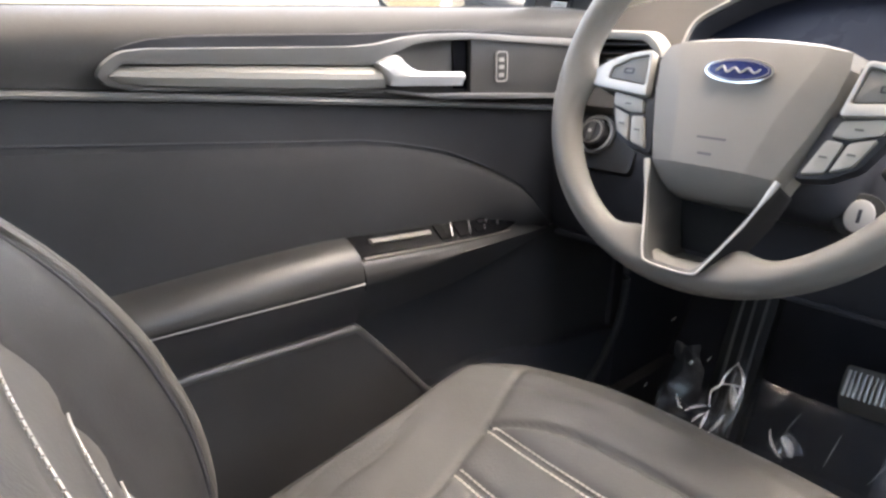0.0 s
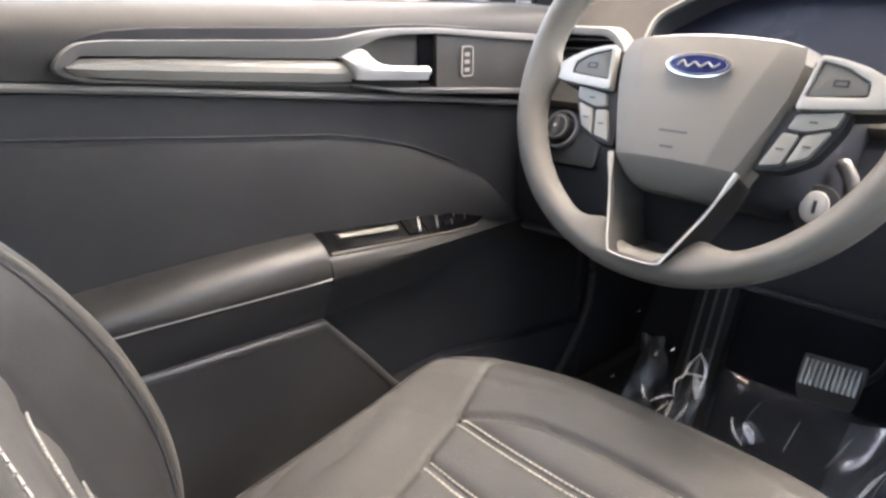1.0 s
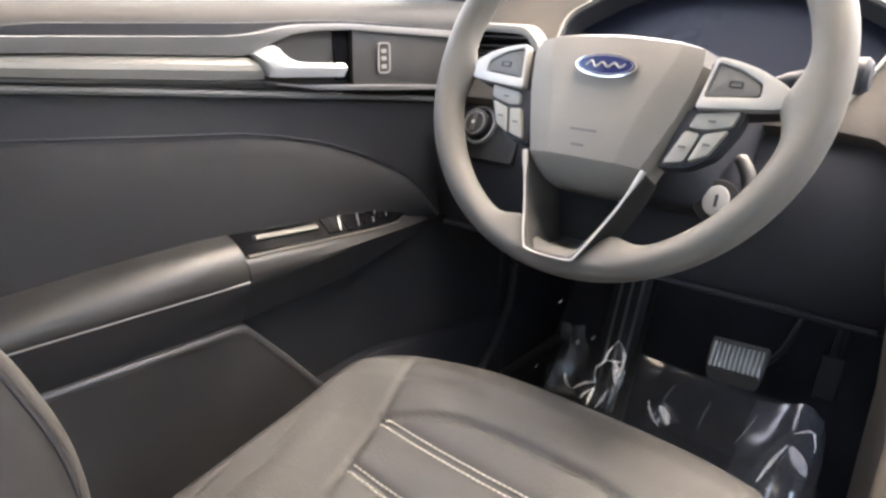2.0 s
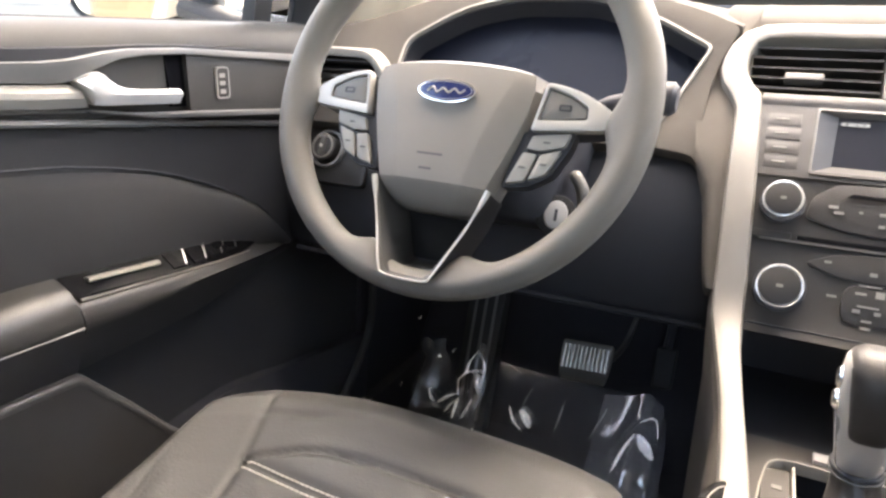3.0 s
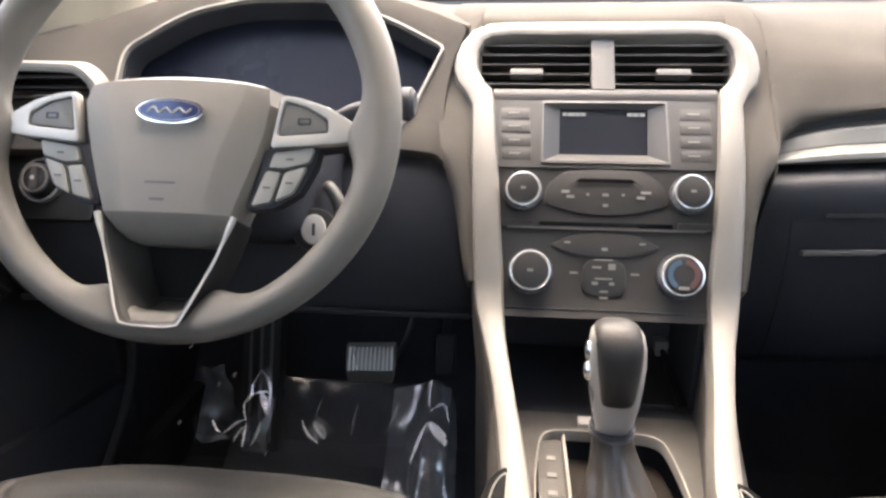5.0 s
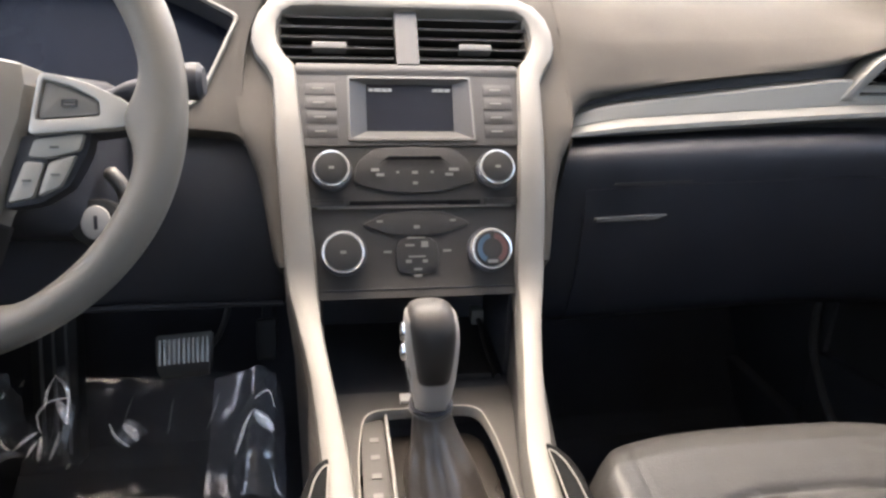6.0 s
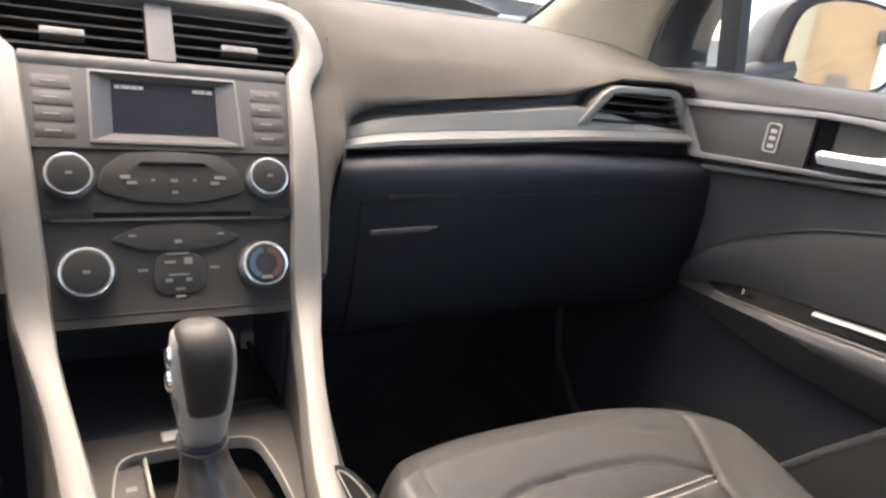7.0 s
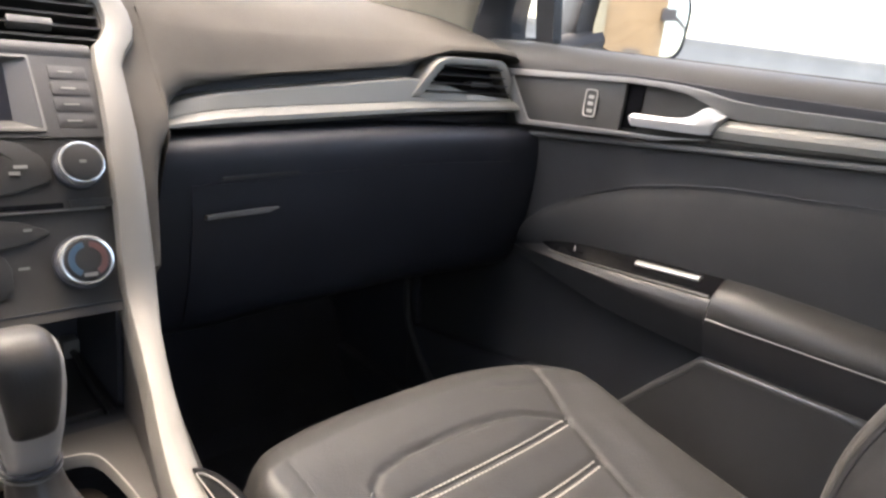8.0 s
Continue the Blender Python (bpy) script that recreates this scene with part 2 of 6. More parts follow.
def tube(line, r, n=8, bm=None, squash=1.0, up=(0, 0, 1), closed=False):
    line = [Vector(p) for p in line]
    R = r if isinstance(r, (list, tuple)) else [r] * len(line)
    rings = []
    for i, p in enumerate(line):
        if closed:
            d = line[(i + 1) % len(line)] - line[i - 1]
        else:
            d = line[min(i + 1, len(line) - 1)] - line[max(i - 1, 0)]
        d.normalize()
        a = d.cross(Vector(up))
        a = a.normalized() if a.length > 1e-5 else d.orthogonal().normalized()
        b = a.cross(d)
        rings.append([p + (a * math.cos(2 * math.pi * k / n) + b * squash * math.sin(2 * math.pi * k / n)) * R[i] for k in range(n)])
    if closed:
        bm = bm or bmesh.new()
        V = [[bm.verts.new(p) for p in g] for g in rings]
        for i in range(len(V)):
            a, b = V[i], V[(i + 1) % len(V)]
            for k in range(n):
                bm.faces.new((a[k], a[(k + 1) % n], b[(k + 1) % n], b[k]))
        return bm
    return loft(rings, bm=bm)


def plate(outline, thick, fn, holes=(), bevel=0.0, bm=None):
    """A flat plate cut to an outline, with holes; fn(u, v, w) puts it in its place, w = 0 being the face and -thick the back."""
    own = bmesh.new()
    loops = []
    for pts in (outline, *holes):
        vs = [own.verts.new((p[0], p[1], 0)) for p in pts]
        loops.append([own.edges.new((vs[i], vs[(i + 1) % len(vs)])) for i in range(len(vs))])
    bmesh.ops.triangle_fill(own, use_beauty=True, use_dissolve=False, edges=own.edges[:])
    rim = [e for e in own.edges if e.is_boundary]
    got = bmesh.ops.extrude_face_region(own, geom=own.faces[:])
    top = [g for g in got["geom"] if isinstance(g, bmesh.types.BMVert)]
    for g in own.verts:
        g.co.z = -thick
    for g in top:
        g.co.z = 0
    if bevel > 0:
        E = [e for e in own.edges if len(e.link_faces) == 2 and all(abs(x.co.z) < 1e-7 for x in e.verts)
             and any(abs(f.normal.z) < 0.5 for f in e.link_faces if f.normal.length or True)]
        own.normal_update()
        E = [e for e in own.edges if all(abs(x.co.z) < 1e-7 for x in e.verts) and len(e.link_faces) == 2 and min(abs(f.normal.z) for f in e.link_faces) < 0.5]
        bmesh.ops.bevel(own, geom=E, offset=bevel, segments=2, affect="EDGES", profile=0.6)
    for g in own.verts:
        g.co = fn(g.co.x, g.co.y, g.co.z)
    if bm is None:
        return own
    me = bpy.data.meshes.new("tmp")
    own.to_mesh(me)
    own.free()
    bm.from_mesh(me)
    bpy.data.meshes.remove(me)
    return bm


def plane_fn(origin, U, V):
    o, U, V = Vector(origin), Vector(U).normalized(), Vector(V).normalized()
    N = U.cross(V).normalized()
    return lambda u, v, w=0.0: o + U * u + V * v + N * w


def rect(u0, v0, u1, v1, r=0.0, seg=3):
    return fillet([(u0, v0), (u1, v0), (u1, v1), (u0, v1)], r, seg)


def circle(u, v, r, n=24, ru=None):
    return [(u + (ru or r) * math.cos(2 * math.pi * k / n), v + r * math.sin(2 * math.pi * k / n)) for k in range(n)]


def block(lo, hi, bevel=0.0, bm=None):
    fn = lambda u, v, w: Vector((u, v, hi[2] + w))
    return plate(rect(lo[0], lo[1], hi[0], hi[1]), hi[2] - lo[2], fn, bevel=bevel, bm=bm)


def ring(outer, inner, thick, fn, bevel=0.0):
    return plate(outer, thick, fn, holes=(inner,), bevel=bevel)


def interp(x, xs, ys):
    return float(np.interp(x, xs, ys))


def part(name, bm, material, parent=None, label="", sharp=38):
    """Links a bmesh, given in world metres, as one mesh under a thing or a part of it."""
    ob = new(name, finish(bm, name, material, sharp))
    if parent is not None:
        ob.parent = parent
        if parent.type == "EMPTY":
            ob.matrix_parent_inverse = Matrix.Translation(-parent.location)
    if label:
        tagged(ob, label)
    return ob


def thing(name, at, label, category, group="", kind=""):
    ob = new(name)
    ob.empty_display_size = 0.05
    ob.location = at
    return tagged(ob, label, category, group, kind)


def single(name, bm, material, label, category, kind="", sharp=38):
    return tagged(part(name, bm, material, None, "", sharp), label, category, "", kind)


# ---------------------------------------------------------------- outside
single("ground", block((-250, -250, -0.40), (250, 250, -0.28)), M_GROUND, "pale grey concrete yard around the parked car", "ground", "structure")


def far_wall(angle, dist, width, top, name, label, material=None):
    """A low wall that faces the car, dist metres off."""
    a = radians(angle)
    d = Vector((-math.sin(a), math.cos(a), 0))
    u = Vector((math.cos(a), math.sin(a), 0))
    fn = plane_fn(d * dist, u, (0, 0, 1))
    bm = plate(rect(-width / 2, -0.28, width / 2, top), 0.3, fn)
    plate(rect(-width / 2, top, width / 2, top + 0.12), 0.4, plane_fn(d * (dist - 0.05), u, (0, 0, 1)), bm=bm)
    return single(name, bm, material or M_WALL, label, "wall", "structure")


far_wall(-48, 26, 34, 1.75, "wall_east", "low grey concrete boundary wall of the yard")
far_wall(-6, 30, 36, 2.75, "wall_north", "dark grey concrete boundary wall of the yard", M_FENCE)
far_wall(45, 34, 50, 1.4, "wall_west", "low grey concrete boundary wall of the yard")

bld = thing("building", (1, -16, -0.28), "tan stucco building with a flat roof and pale corner pier", "building")
part("wall", block((-0.6, -22, -0.28), (2.75, -16, 4.6)), M_TAN, bld)
part("roof", block((-0.8, -22.3, 4.6), (2.95, -15.7, 4.85)), M_WALL, bld, "grey flat roof edge")
part("pier", block((0.95, -16.02, -0.28), (1.34, -15.9, 4.6), 0.01), M_STUCCO, bld, "pale stucco pier")
part("meter_box", block((1.85, -16.0, 0.95), (2.28, -15.8, 1.62), 0.02), M_DOORTAN, bld, "grey box on the wall")
lamp = part("lamp", block((2.62, -16.0, 2.35), (2.95, -15.75, 2.62), 0.03), M_DARK, bld, "dark wall lamp")
part("lamp_arm", tube([(2.75, -15.9, 2.45), (3.0, -15.85, 2.40), (3.25, -15.8, 2.15)], 0.05, 8), M_DARK, lamp)

# ---------------------------------------------------------------- car shell
single("floor", block((-0.78, -1.9, -0.03), (0.78, 0.80, 0.0)), M_CARPET, "black carpeted car floor", "floor", "structure")
TOE = [(0.52, 0.0), (0.56, 0.02), (0.70, 0.20), (0.80, 0.42), (0.84, 0.80), (0.90, 0.80), (0.90, -0.03), (0.52, -0.03)]
single("wall_front", loft([[Vector((x, y, z)) for y, z in TOE] for x in (-0.78, 0.78)]), M_CARPET, "black carpeted bulkhead under the dashboard", "wall", "structure", 20)
single("wall_back", block((-0.80, -1.95, -0.03), (0.80, -1.90, 0.80)), M_SEATDARK, "dark rear bulkhead behind the cabin", "wall", "structure")
ROOF = [[Vector((x, y, 1.22 - 0.10 * abs(x / 0.7) ** 3 - dz)) for x in np.linspace(-0.70, 0.70, 13)] for y, dz in ((0.05, 0.02), (-0.2, 0), (-0.8, -0.02), (-1.4, 0.02))]
single("ceiling", sheet(ROOF, (0, 0, 0.03)), M_HEADL, "beige cloth headliner", "ceiling", "structure")


def shell_side(s):
    """Lower sill, pillars and outer skin of one side of the car."""
    n = "left" if s < 0 else "right"
    single("sill_" + n, block((min(s * 0.70, s * 0.84), -1.9, -0.03), (max(s * 0.70, s * 0.84), 0.80, 0.10), 0.01), M_DARK, "black plastic door sill trim", "trim", "structure")
    # kick panel before the door
    P = [(0.44, 0.0), (0.80, 0.0), (0.84, 0.5), (0.80, 0.70), (0.45, 0.66), (0.415, 0.45), (0.405, 0.2)]
    single("kick_panel_" + n, plate(P, 0.08, lambda u, v, w: Vector((s * (0.725 - w), u, v)), bevel=0.01), M_DARK, "black plastic kick panel before the door", "trim", "structure")
    # A pillar: beige trim inside, black seal behind it
    F = cat([(0.745, 0.77, 0.795), (0.735, 0.70, 0.822), (0.715, 0.60, 0.862), (0.69, 0.42, 0.97), (0.66, 0.10, 1.15)], 5)
    B = cat([(0.765, 0.405, 0.755), (0.755, 0.385, 0.81), (0.745, 0.35, 0.865), (0.725, 0.26, 0.97), (0.69, 0.0, 1.15)], 5)
    rings = []
    for f, b in zip(F, B):
        row = [f.lerp(b, q) + Vector((-o, 0, 0)) for q, o in ((0, -0.02), (0.0, 0.0), (0.12, 0.018), (0.4, 0.03), (0.75, 0.024), (0.93, 0.008), (1.0, -0.004), (1.0, -0.02))]
        rings.append([Vector((s * p.x, p.y, p.z)) for p in row])
    single("pillar_" + n, sheet(rings, (s * 0.03, 0.0, 0.0)), M_PILLAR, "beige plastic windscreen pillar trim", "pillar", "structure", 60)
    single("screen_seal_" + n, tube([(s * (p.x + 0.004), p.y + 0.008, p.z + 0.004) for p in F], 0.006, 6), M_RUBBER, "black edge of the windscreen glass", "seal", "structure")
    G = cat([(0.785, 0.330, 0.745), (0.778, 0.335, 0.80), (0.765, 0.305, 0.865), (0.745, 0.215, 0.97), (0.70, -0.05, 1.15)], 5)
    rings = [[Vector((s * p.x, p.y, p.z)) for p in (b + Vector((0.012, 0.015, 0)), b.lerp(g, 0.3) + Vector((-0.012, 0, 0)), b.lerp(g, 0.8) + Vector((-0.006, 0, 0)), g + Vector((0.012, 0, 0)))] for b, g in zip(B, G)]
    single("seal_" + n, sheet(rings, (s * 0.03, 0, 0)), M_RUBBER, "black rubber door seal on the pillar", "seal", "structure", 60)
    single("roof_rail_" + n, tube([(s * 0.70, 0.05, 1.15), (s * 0.69, -0.6, 1.19), (s * 0.70, -1.4, 1.14)], 0.045, 10), M_HEADL, "beige roof rail above the door", "trim", "structure")
    b = cat([(s * 0.765, -0.62, 0.1), (s * 0.765, -0.62, 0.75), (s * 0.73, -0.66, 1.0), (s * 0.70, -0.70, 1.17)], 5)
    single("pillar_middle_" + n, tube(b, 0.055, 10, squash=0.6, up=(s, 0, 0)), M_PILLAR, "beige middle pillar beside the seat", "pillar", "structure")
    R = [(-1.9, 0.0), (-0.66, 0.0), (-0.66, 0.78), (-1.9, 0.80)]
    single("rear_side_" + n, plate(R, 0.07, lambda u, v, w: Vector((s * (0.74 - w), u, v)), bevel=0.01), M_DOOR, "charcoal rear door panel", "panel", "structure")
    O = [(-1.95, -0.05), (0.95, -0.05), (1.9, 0.1), (1.9, 0.45), (0.95, 0.66), (0.45, 0.74), (-1.95, 0.76)]
    single("outer_skin_" + n, plate(O, 0.02, lambda u, v, w: Vector((s * (0.885 + w), u, v)), bevel=0.006), M_PAINT, "dark grey painted outer door skin", "body panel", "structure")
    single("rear_pillar_" + n, loft([[Vector((s * x, y, z)) for x, y, z in q] for q in (
        ((0.80, -1.35, 0.78), (0.80, -1.95, 0.78), (0.72, -1.95, 0.78), (0.72, -1.35, 0.78)),
        ((0.72, -1.25, 1.14), (0.72, -1.5, 1.14), (0.64, -1.5, 1.14), (0.64, -1.25, 1.14)))]), M_HEADL, "beige rear pillar", "pillar", "structure")


for s in (-1, 1):
    shell_side(s)


def screen_edge(x):
    return 0.86 - 0.17 * (x / 0.73) ** 2


WS = [[Vector((x * k, screen_edge(x) * (1 - f) + 0.05 * f, 0.822 * (1 - f) + (1.20 - 0.08 * abs(x / 0.7) ** 3) * f + 0.03 * math.sin(math.pi * f))) for x in np.linspace(-0.70, 0.70, 21)]
      for f, k in ((0.0, 1.03), (0.33, 1.0), (0.66, 0.96), (1.0, 0.92))]
ws = single("windscreen", sheet(WS, (0, -0.004, -0.002)), M_GLASS, "clear raked windscreen glass", "windscreen", "structure")
ws.visible_shadow = False
band = []
for x in np.linspace(-0.66, 0.66, 25):
    reach = 0.085 * (1 - abs(x / 0.70) ** 4)
    band.append([Vector((x, screen_edge(x) * (1 - f) + 0.05 * f - 0.009, 0.817 * (1 - f) + 1.195 * f + 0.03 * math.sin(math.pi * f))) for f in (0, reach * 0.5, reach)])
part("edge_band", sheet(band, (0, 0.002, 0.001)), M_FRIT, ws, "grey ceramic band along the foot of the glass")
hood = sheet([[Vector((x, y, z - 0.10 * abs(x / 0.85) ** 3)) for x in np.linspace(-0.85, 0.85, 13)] for y, z in ((0.93, 0.765), (1.2, 0.775), (1.6, 0.74), (1.95, 0.64), (2.05, 0.5))], (0, 0, -0.02))
single("bonnet", hood, M_PAINT, "dark grey painted bonnet before the windscreen", "bonnet", "structure")
cowl = sheet([[Vector((x, screen_edge(x) + o, z)) for x in np.linspace(-0.74, 0.74, 21)] for o, z in ((0.0, 0.812), (0.03, 0.80), (0.10, 0.765))], (0, 0, -0.01))
single("cowl", cowl, M_RUBBER, "black cowl strip under the windscreen", "trim", "structure")


# ---------------------------------------------------------------- doors
def smooth(t):
    t = min(max(t, 0.0), 1.0)
    return t * t * (3 - 2 * t)


def bend(d, y):
    """The door's inner face leans towards the cabin at its front."""
    return d - 0.022 * smooth((y - 0.07) / 0.17)


LEDGE_Y, LEDGE_Z = (-0.8, -0.44, -0.3, -0.1, 0.215, 0.43), (0.733, 0.7020, 0.6893, 0.6690, 0.6370, 0.615)
CURVE_Y, CURVE_Z = (-0.8, -0.45, -0.2, -0.10, -0.023, 0.03, 0.083, 0.125, 0.162, 0.19, 0.215), (0.695, 0.66, 0.634, 0.624, 0.610, 0.594, 0.573, 0.553, 0.529, 0.502, 0.465)


def build_door(s, name):
    door = thing(name, (s * 0.75, -0.1, 0.10), "charcoal vinyl car door with silver handle trim, shut", "car door", kind="structure")

    def P(d, y, z):
        return Vector((s * bend(d, y), y, z))

    def fn(d):
        return lambda u, v, w=0.0: Vector((s * (bend(d, u) - w), u, v))

    ys = [-0.60, -0.5, -0.4, -0.3, -0.2, -0.1, 0.0, 0.06, 0.10, 0.14, 0.18, 0.22, 0.27, 0.33, 0.42]
    top = []
    for y in ys:
        zl = interp(y, LEDGE_Y, LEDGE_Z)
        zs = 0.764 - 0.01 * smooth((y - 0.25) / 0.2)
        top.append([P(*q) for q in ((0.86, y, zs - 0.02), (0.82, y, zs + 0.002), (0.79, y, zs + 0.006), (0.765, y, zs + 0.004), (0.745, y, zs - 0.003), (0.733, y, zs - 0.014), (0.7285, y, zs - 0.028),
                                    (0.730, y, max(0.716, zl + 0.02)), (0.735, y, zl + 0.012), (0.736, y, zl + 0.005))])
    part("upper_trim", sheet(top, (s * 0.03, 0, -0.012)), M_SILL, door, "grey soft door top", 50)
    led = []
    for y in ys:
        zl = interp(y, LEDGE_Y, LEDGE_Z)
        led.append([P(*q) for q in ((0.740, y, zl + 0.004), (0.7275, y, zl + 0.003), (0.7250, y, zl), (0.7270, y, zl - 0.003), (0.740, y, zl - 0.005))])
    part("ledge", sheet(led, (s * 0.02, 0, 0)), M_TRIM, door, "pale grey moulded ledge line", 30)
    low = []
    for y in ys:
        zl = interp(y, LEDGE_Y, LEDGE_Z)
        low.append([P(*q) for q in ((0.7375, y, zl - 0.004), (0.737, y, zl - 0.02), (0.738, y, 0.60), (0.742, y, 0.52), (0.748, y, 0.45), (0.755, y, 0.36), (0.757, y, 0.25), (0.75, y, 0.08))])
    part("panel", sheet(low, (s * 0.04, 0, 0)), M_BAND, door, "black vinyl door panel", 50)
    # padded insert
    ins = []
    yi = [-0.60, -0.5, -0.4, -0.3, -0.2, -0.1, -0.05, 0.0, 0.03, 0.06, 0.083, 0.11, 0.135, 0.16, 0.18, 0.20, 0.212]
    for y in yi:
        zc = interp(y, CURVE_Y, CURVE_Z)
        zb = 0.455
        row = []
        for k, f in enumerate((0, 0.02, 0.06, 0.14, 0.3, 0.5, 0.75, 1.0)):
            z = zc + (zb - zc) * f
            dd = 0.7400 - 0.0100 * smooth(f / 0.10) - 0.002 * math.sin(math.pi * f)
            row.append(P(dd + 0.006 * smooth((y - 0.15) / 0.06) + 0.007 * smooth((f - 0.5) / 0.25), y, z))
        ins.append(row)
    part("padded_insert", sheet(ins, (s * 0.02, 0, 0)), M_CLOTH, door, "charcoal cloth padded insert", 60)
    crease = [P(0.7372, y, interp(y, CURVE_Y, CURVE_Z) + 0.0006) for y in yi[:-1]]
    part("insert_seam", tube(crease, 0.0013, 6), M_DARK, door, "dark seam over the insert")
    # armrest
    sec = cat([(0.748, 0.5165), (0.736, 0.5180), (0.724, 0.5152), (0.712, 0.5105), (0.7020, 0.5030), (0.6955, 0.4945), (0.6925, 0.4850), (0.6922, 0.4760), (0.6945, 0.4705)], 3)

    def arm_z(z, y):
        """The armrest grows thinner towards its rear."""
        hi, lo = 0.5190 - 0.035 * max(0.0, -0.26 - y), 0.4675 + 0.042 * (-0.134 - y)
        return hi - (0.5185 - z) / 0.048 * (hi - lo)

    rows = []
    for y in np.linspace(-0.60, -0.134, 14):
        e = 0.0018 * smooth((y + 0.140) / 0.006)
        rows.append([Vector((s * (q[0] + e), y, arm_z(q[1], y) - e)) for q in sec] + [Vector((s * 0.748, y, arm_z(0.4715, y)))])
    part("armrest", loft(rows), M_ARM, door, "padded charcoal vinyl armrest", 50)
    part("armrest_piping", tube([(s * 0.6945, y, arm_z(0.4720, y)) for y in np.linspace(-0.60, -0.134, 14)], 0.0018, 6), M_PIPING, door, "pale piping under the armrest")
    und = [[Vector((s * d, y, z)) for d, z in ((0.6958, arm_z(0.474, y)), (0.6972, arm_z(0.462, y)), (0.7075, 0.44), (0.7200, 0.412), (0.75, 0.39))] for y in np.linspace(-0.60, -0.1322, 8)]
    part("armrest_base", sheet(und, (s * 0.02, 0, 0)), M_UNDER, door, "charcoal plastic under the armrest")
    # pocket and lower shapes
    lip = [(-0.60, 0.4245), (-0.34, 0.4160), (-0.139, 0.4075), (-0.131, 0.4030), (-0.124, 0.3945), (-0.0796, 0.3435), (-0.034, 0.2865), (0.0, 0.2500)]
    pk = lip + [(0.03, 0.10), (-0.60, 0.10)]
    pocket = part("pocket", plate(pk, 0.045, fn(0.712)), M_POCKET, door, "charcoal moulded map pocket")
    # rounded rim in a paler tone that carries its highlight
    rows = []
    for i, (y, z) in enumerate(lip):
        (ya, za), (yb, zb) = lip[max(i - 1, 0)], lip[min(i + 1, len(lip) - 1)]
        n = Vector((-(zb - za), yb - ya)).normalized()
        rows.append([P(d, y + n.x * o, z + n.y * o) for d, o in ((0.7118, -0.006), (0.7110, -0.003), (0.7112, 0.0), (0.7135, 0.0028), (0.7185, 0.0042), (0.7235, 0.0040), (0.7275, 0.0))])
    part("pocket_lip", sheet(rows, (s * 0.006, 0, 0)), M_LIP, pocket, "rim of the pocket, highlight put in as paler tone", 60)
    kp = fillet([(-0.02, 0.262), (0.108, 0.272), (0.345, 0.240), (0.42, 0.230), (0.41, 0.10), (-0.02, 0.10)], [0, 0.05, 0.05, 0.01, 0.01, 0])
    part("lower_panel", plate(kp, 0.03, fn(0.738), bevel=0.006), M_DARK, door, "black plastic lower door panel")
    edge = cat([(s * 0.713, 0.412, 0.46), (s * 0.712, 0.425, 0.38), (s * 0.712, 0.428, 0.31), (s * 0.712, 0.418, 0.25), (s * 0.712, 0.395, 0.21), (s * 0.712, 0.345, 0.155), (s * 0.712, 0.28, 0.11), (s * 0.712, 0.18, 0.09)], 6)
    part("edge_seal", tube(edge, 0.0075, 8), M_SILL, door, "grey rubber door edge seal")
    # switch carrier, forward of the armrest
    cy = (-0.1325, -0.08, -0.03, 0.03, 0.08, 0.13, 0.17, 0.205, 0.245)
    rows = []
    for y in cy:
        zt = interp(y, (-0.132, -0.03, 0.08, 0.17, 0.245), (0.492, 0.482, 0.472, 0.467, 0.465))
        di = interp(y, (-0.132, -0.03, 0.08, 0.17, 0.245), (0.6925, 0.697, 0.703, 0.711, 0.724))
        zf = interp(y, (-0.132, -0.05, 0.0065, 0.0677, 0.134, 0.245), (0.4635, 0.4610, 0.4630, 0.4640, 0.4620, 0.4600))
        zb = interp(y, (-0.132, -0.05, 0.024, 0.10, 0.17, 0.245), (0.4120, 0.4150, 0.4180, 0.4310, 0.4450, 0.4550))
        db = min(0.7205, bend(0.744, y))
        rows.append([Vector((s * d, y, z)) for d, z in ((0.75, zt + 0.026), (0.736, zt + 0.022), (di + 0.012, zt + 0.0025), (di + 0.008, zt + 0.0004), (di + 0.0045, zt - 0.0045), (di + 0.0018, zt - 0.3 * (zt - zf) - 0.004), (di + 0.0004, zt - 0.65 * (zt - zf)), (di + 0.0022, zf), (di + 0.55 * (db - di), zf - 0.45 * (zf - zb)), (db, zb), (0.75, zb - 0.004))])
    part("switch_carrier", loft(rows), M_CARRIER, door, "charcoal pull handle body", 50)

    def top_fn(u, v, w=0.0):
        zt = interp(u, (-0.132, -0.03, 0.08, 0.17, 0.245), (0.492, 0.482, 0.472, 0.467, 0.465))
        di = interp(u, (-0.132, -0.03, 0.08, 0.17, 0.245), (0.6925, 0.697, 0.703, 0.711, 0.724))
        d0, d1 = di + 0.010, 0.736
        return Vector((s * (d0 + (d1 - d0) * v), u, zt + 0.002 + 0.020 * v + 0.0025 + w))
    rows = []
    for y in (-0.130, -0.105, -0.08, -0.055, -0.03, -0.005, 0.03, 0.055, 0.08, 0.105, 0.125, 0.145, 0.160, 0.172):
        v0 = interp(y, (-0.13, 0.10, 0.125, 0.145, 0.160, 0.172), (0.02, 0.02, 0.10, 0.28, 0.55, 0.90))
        rows.append([top_fn(y, v, 0.0006) for v in (v0, v0 + 0.33 * (1.04 - v0), v0 + 0.67 * (1.04 - v0), 1.04)])
    sw = part("switch_panel", sheet(rows, (0, 0, -0.002)), M_GLOSS, door, "gloss black window switch panel")
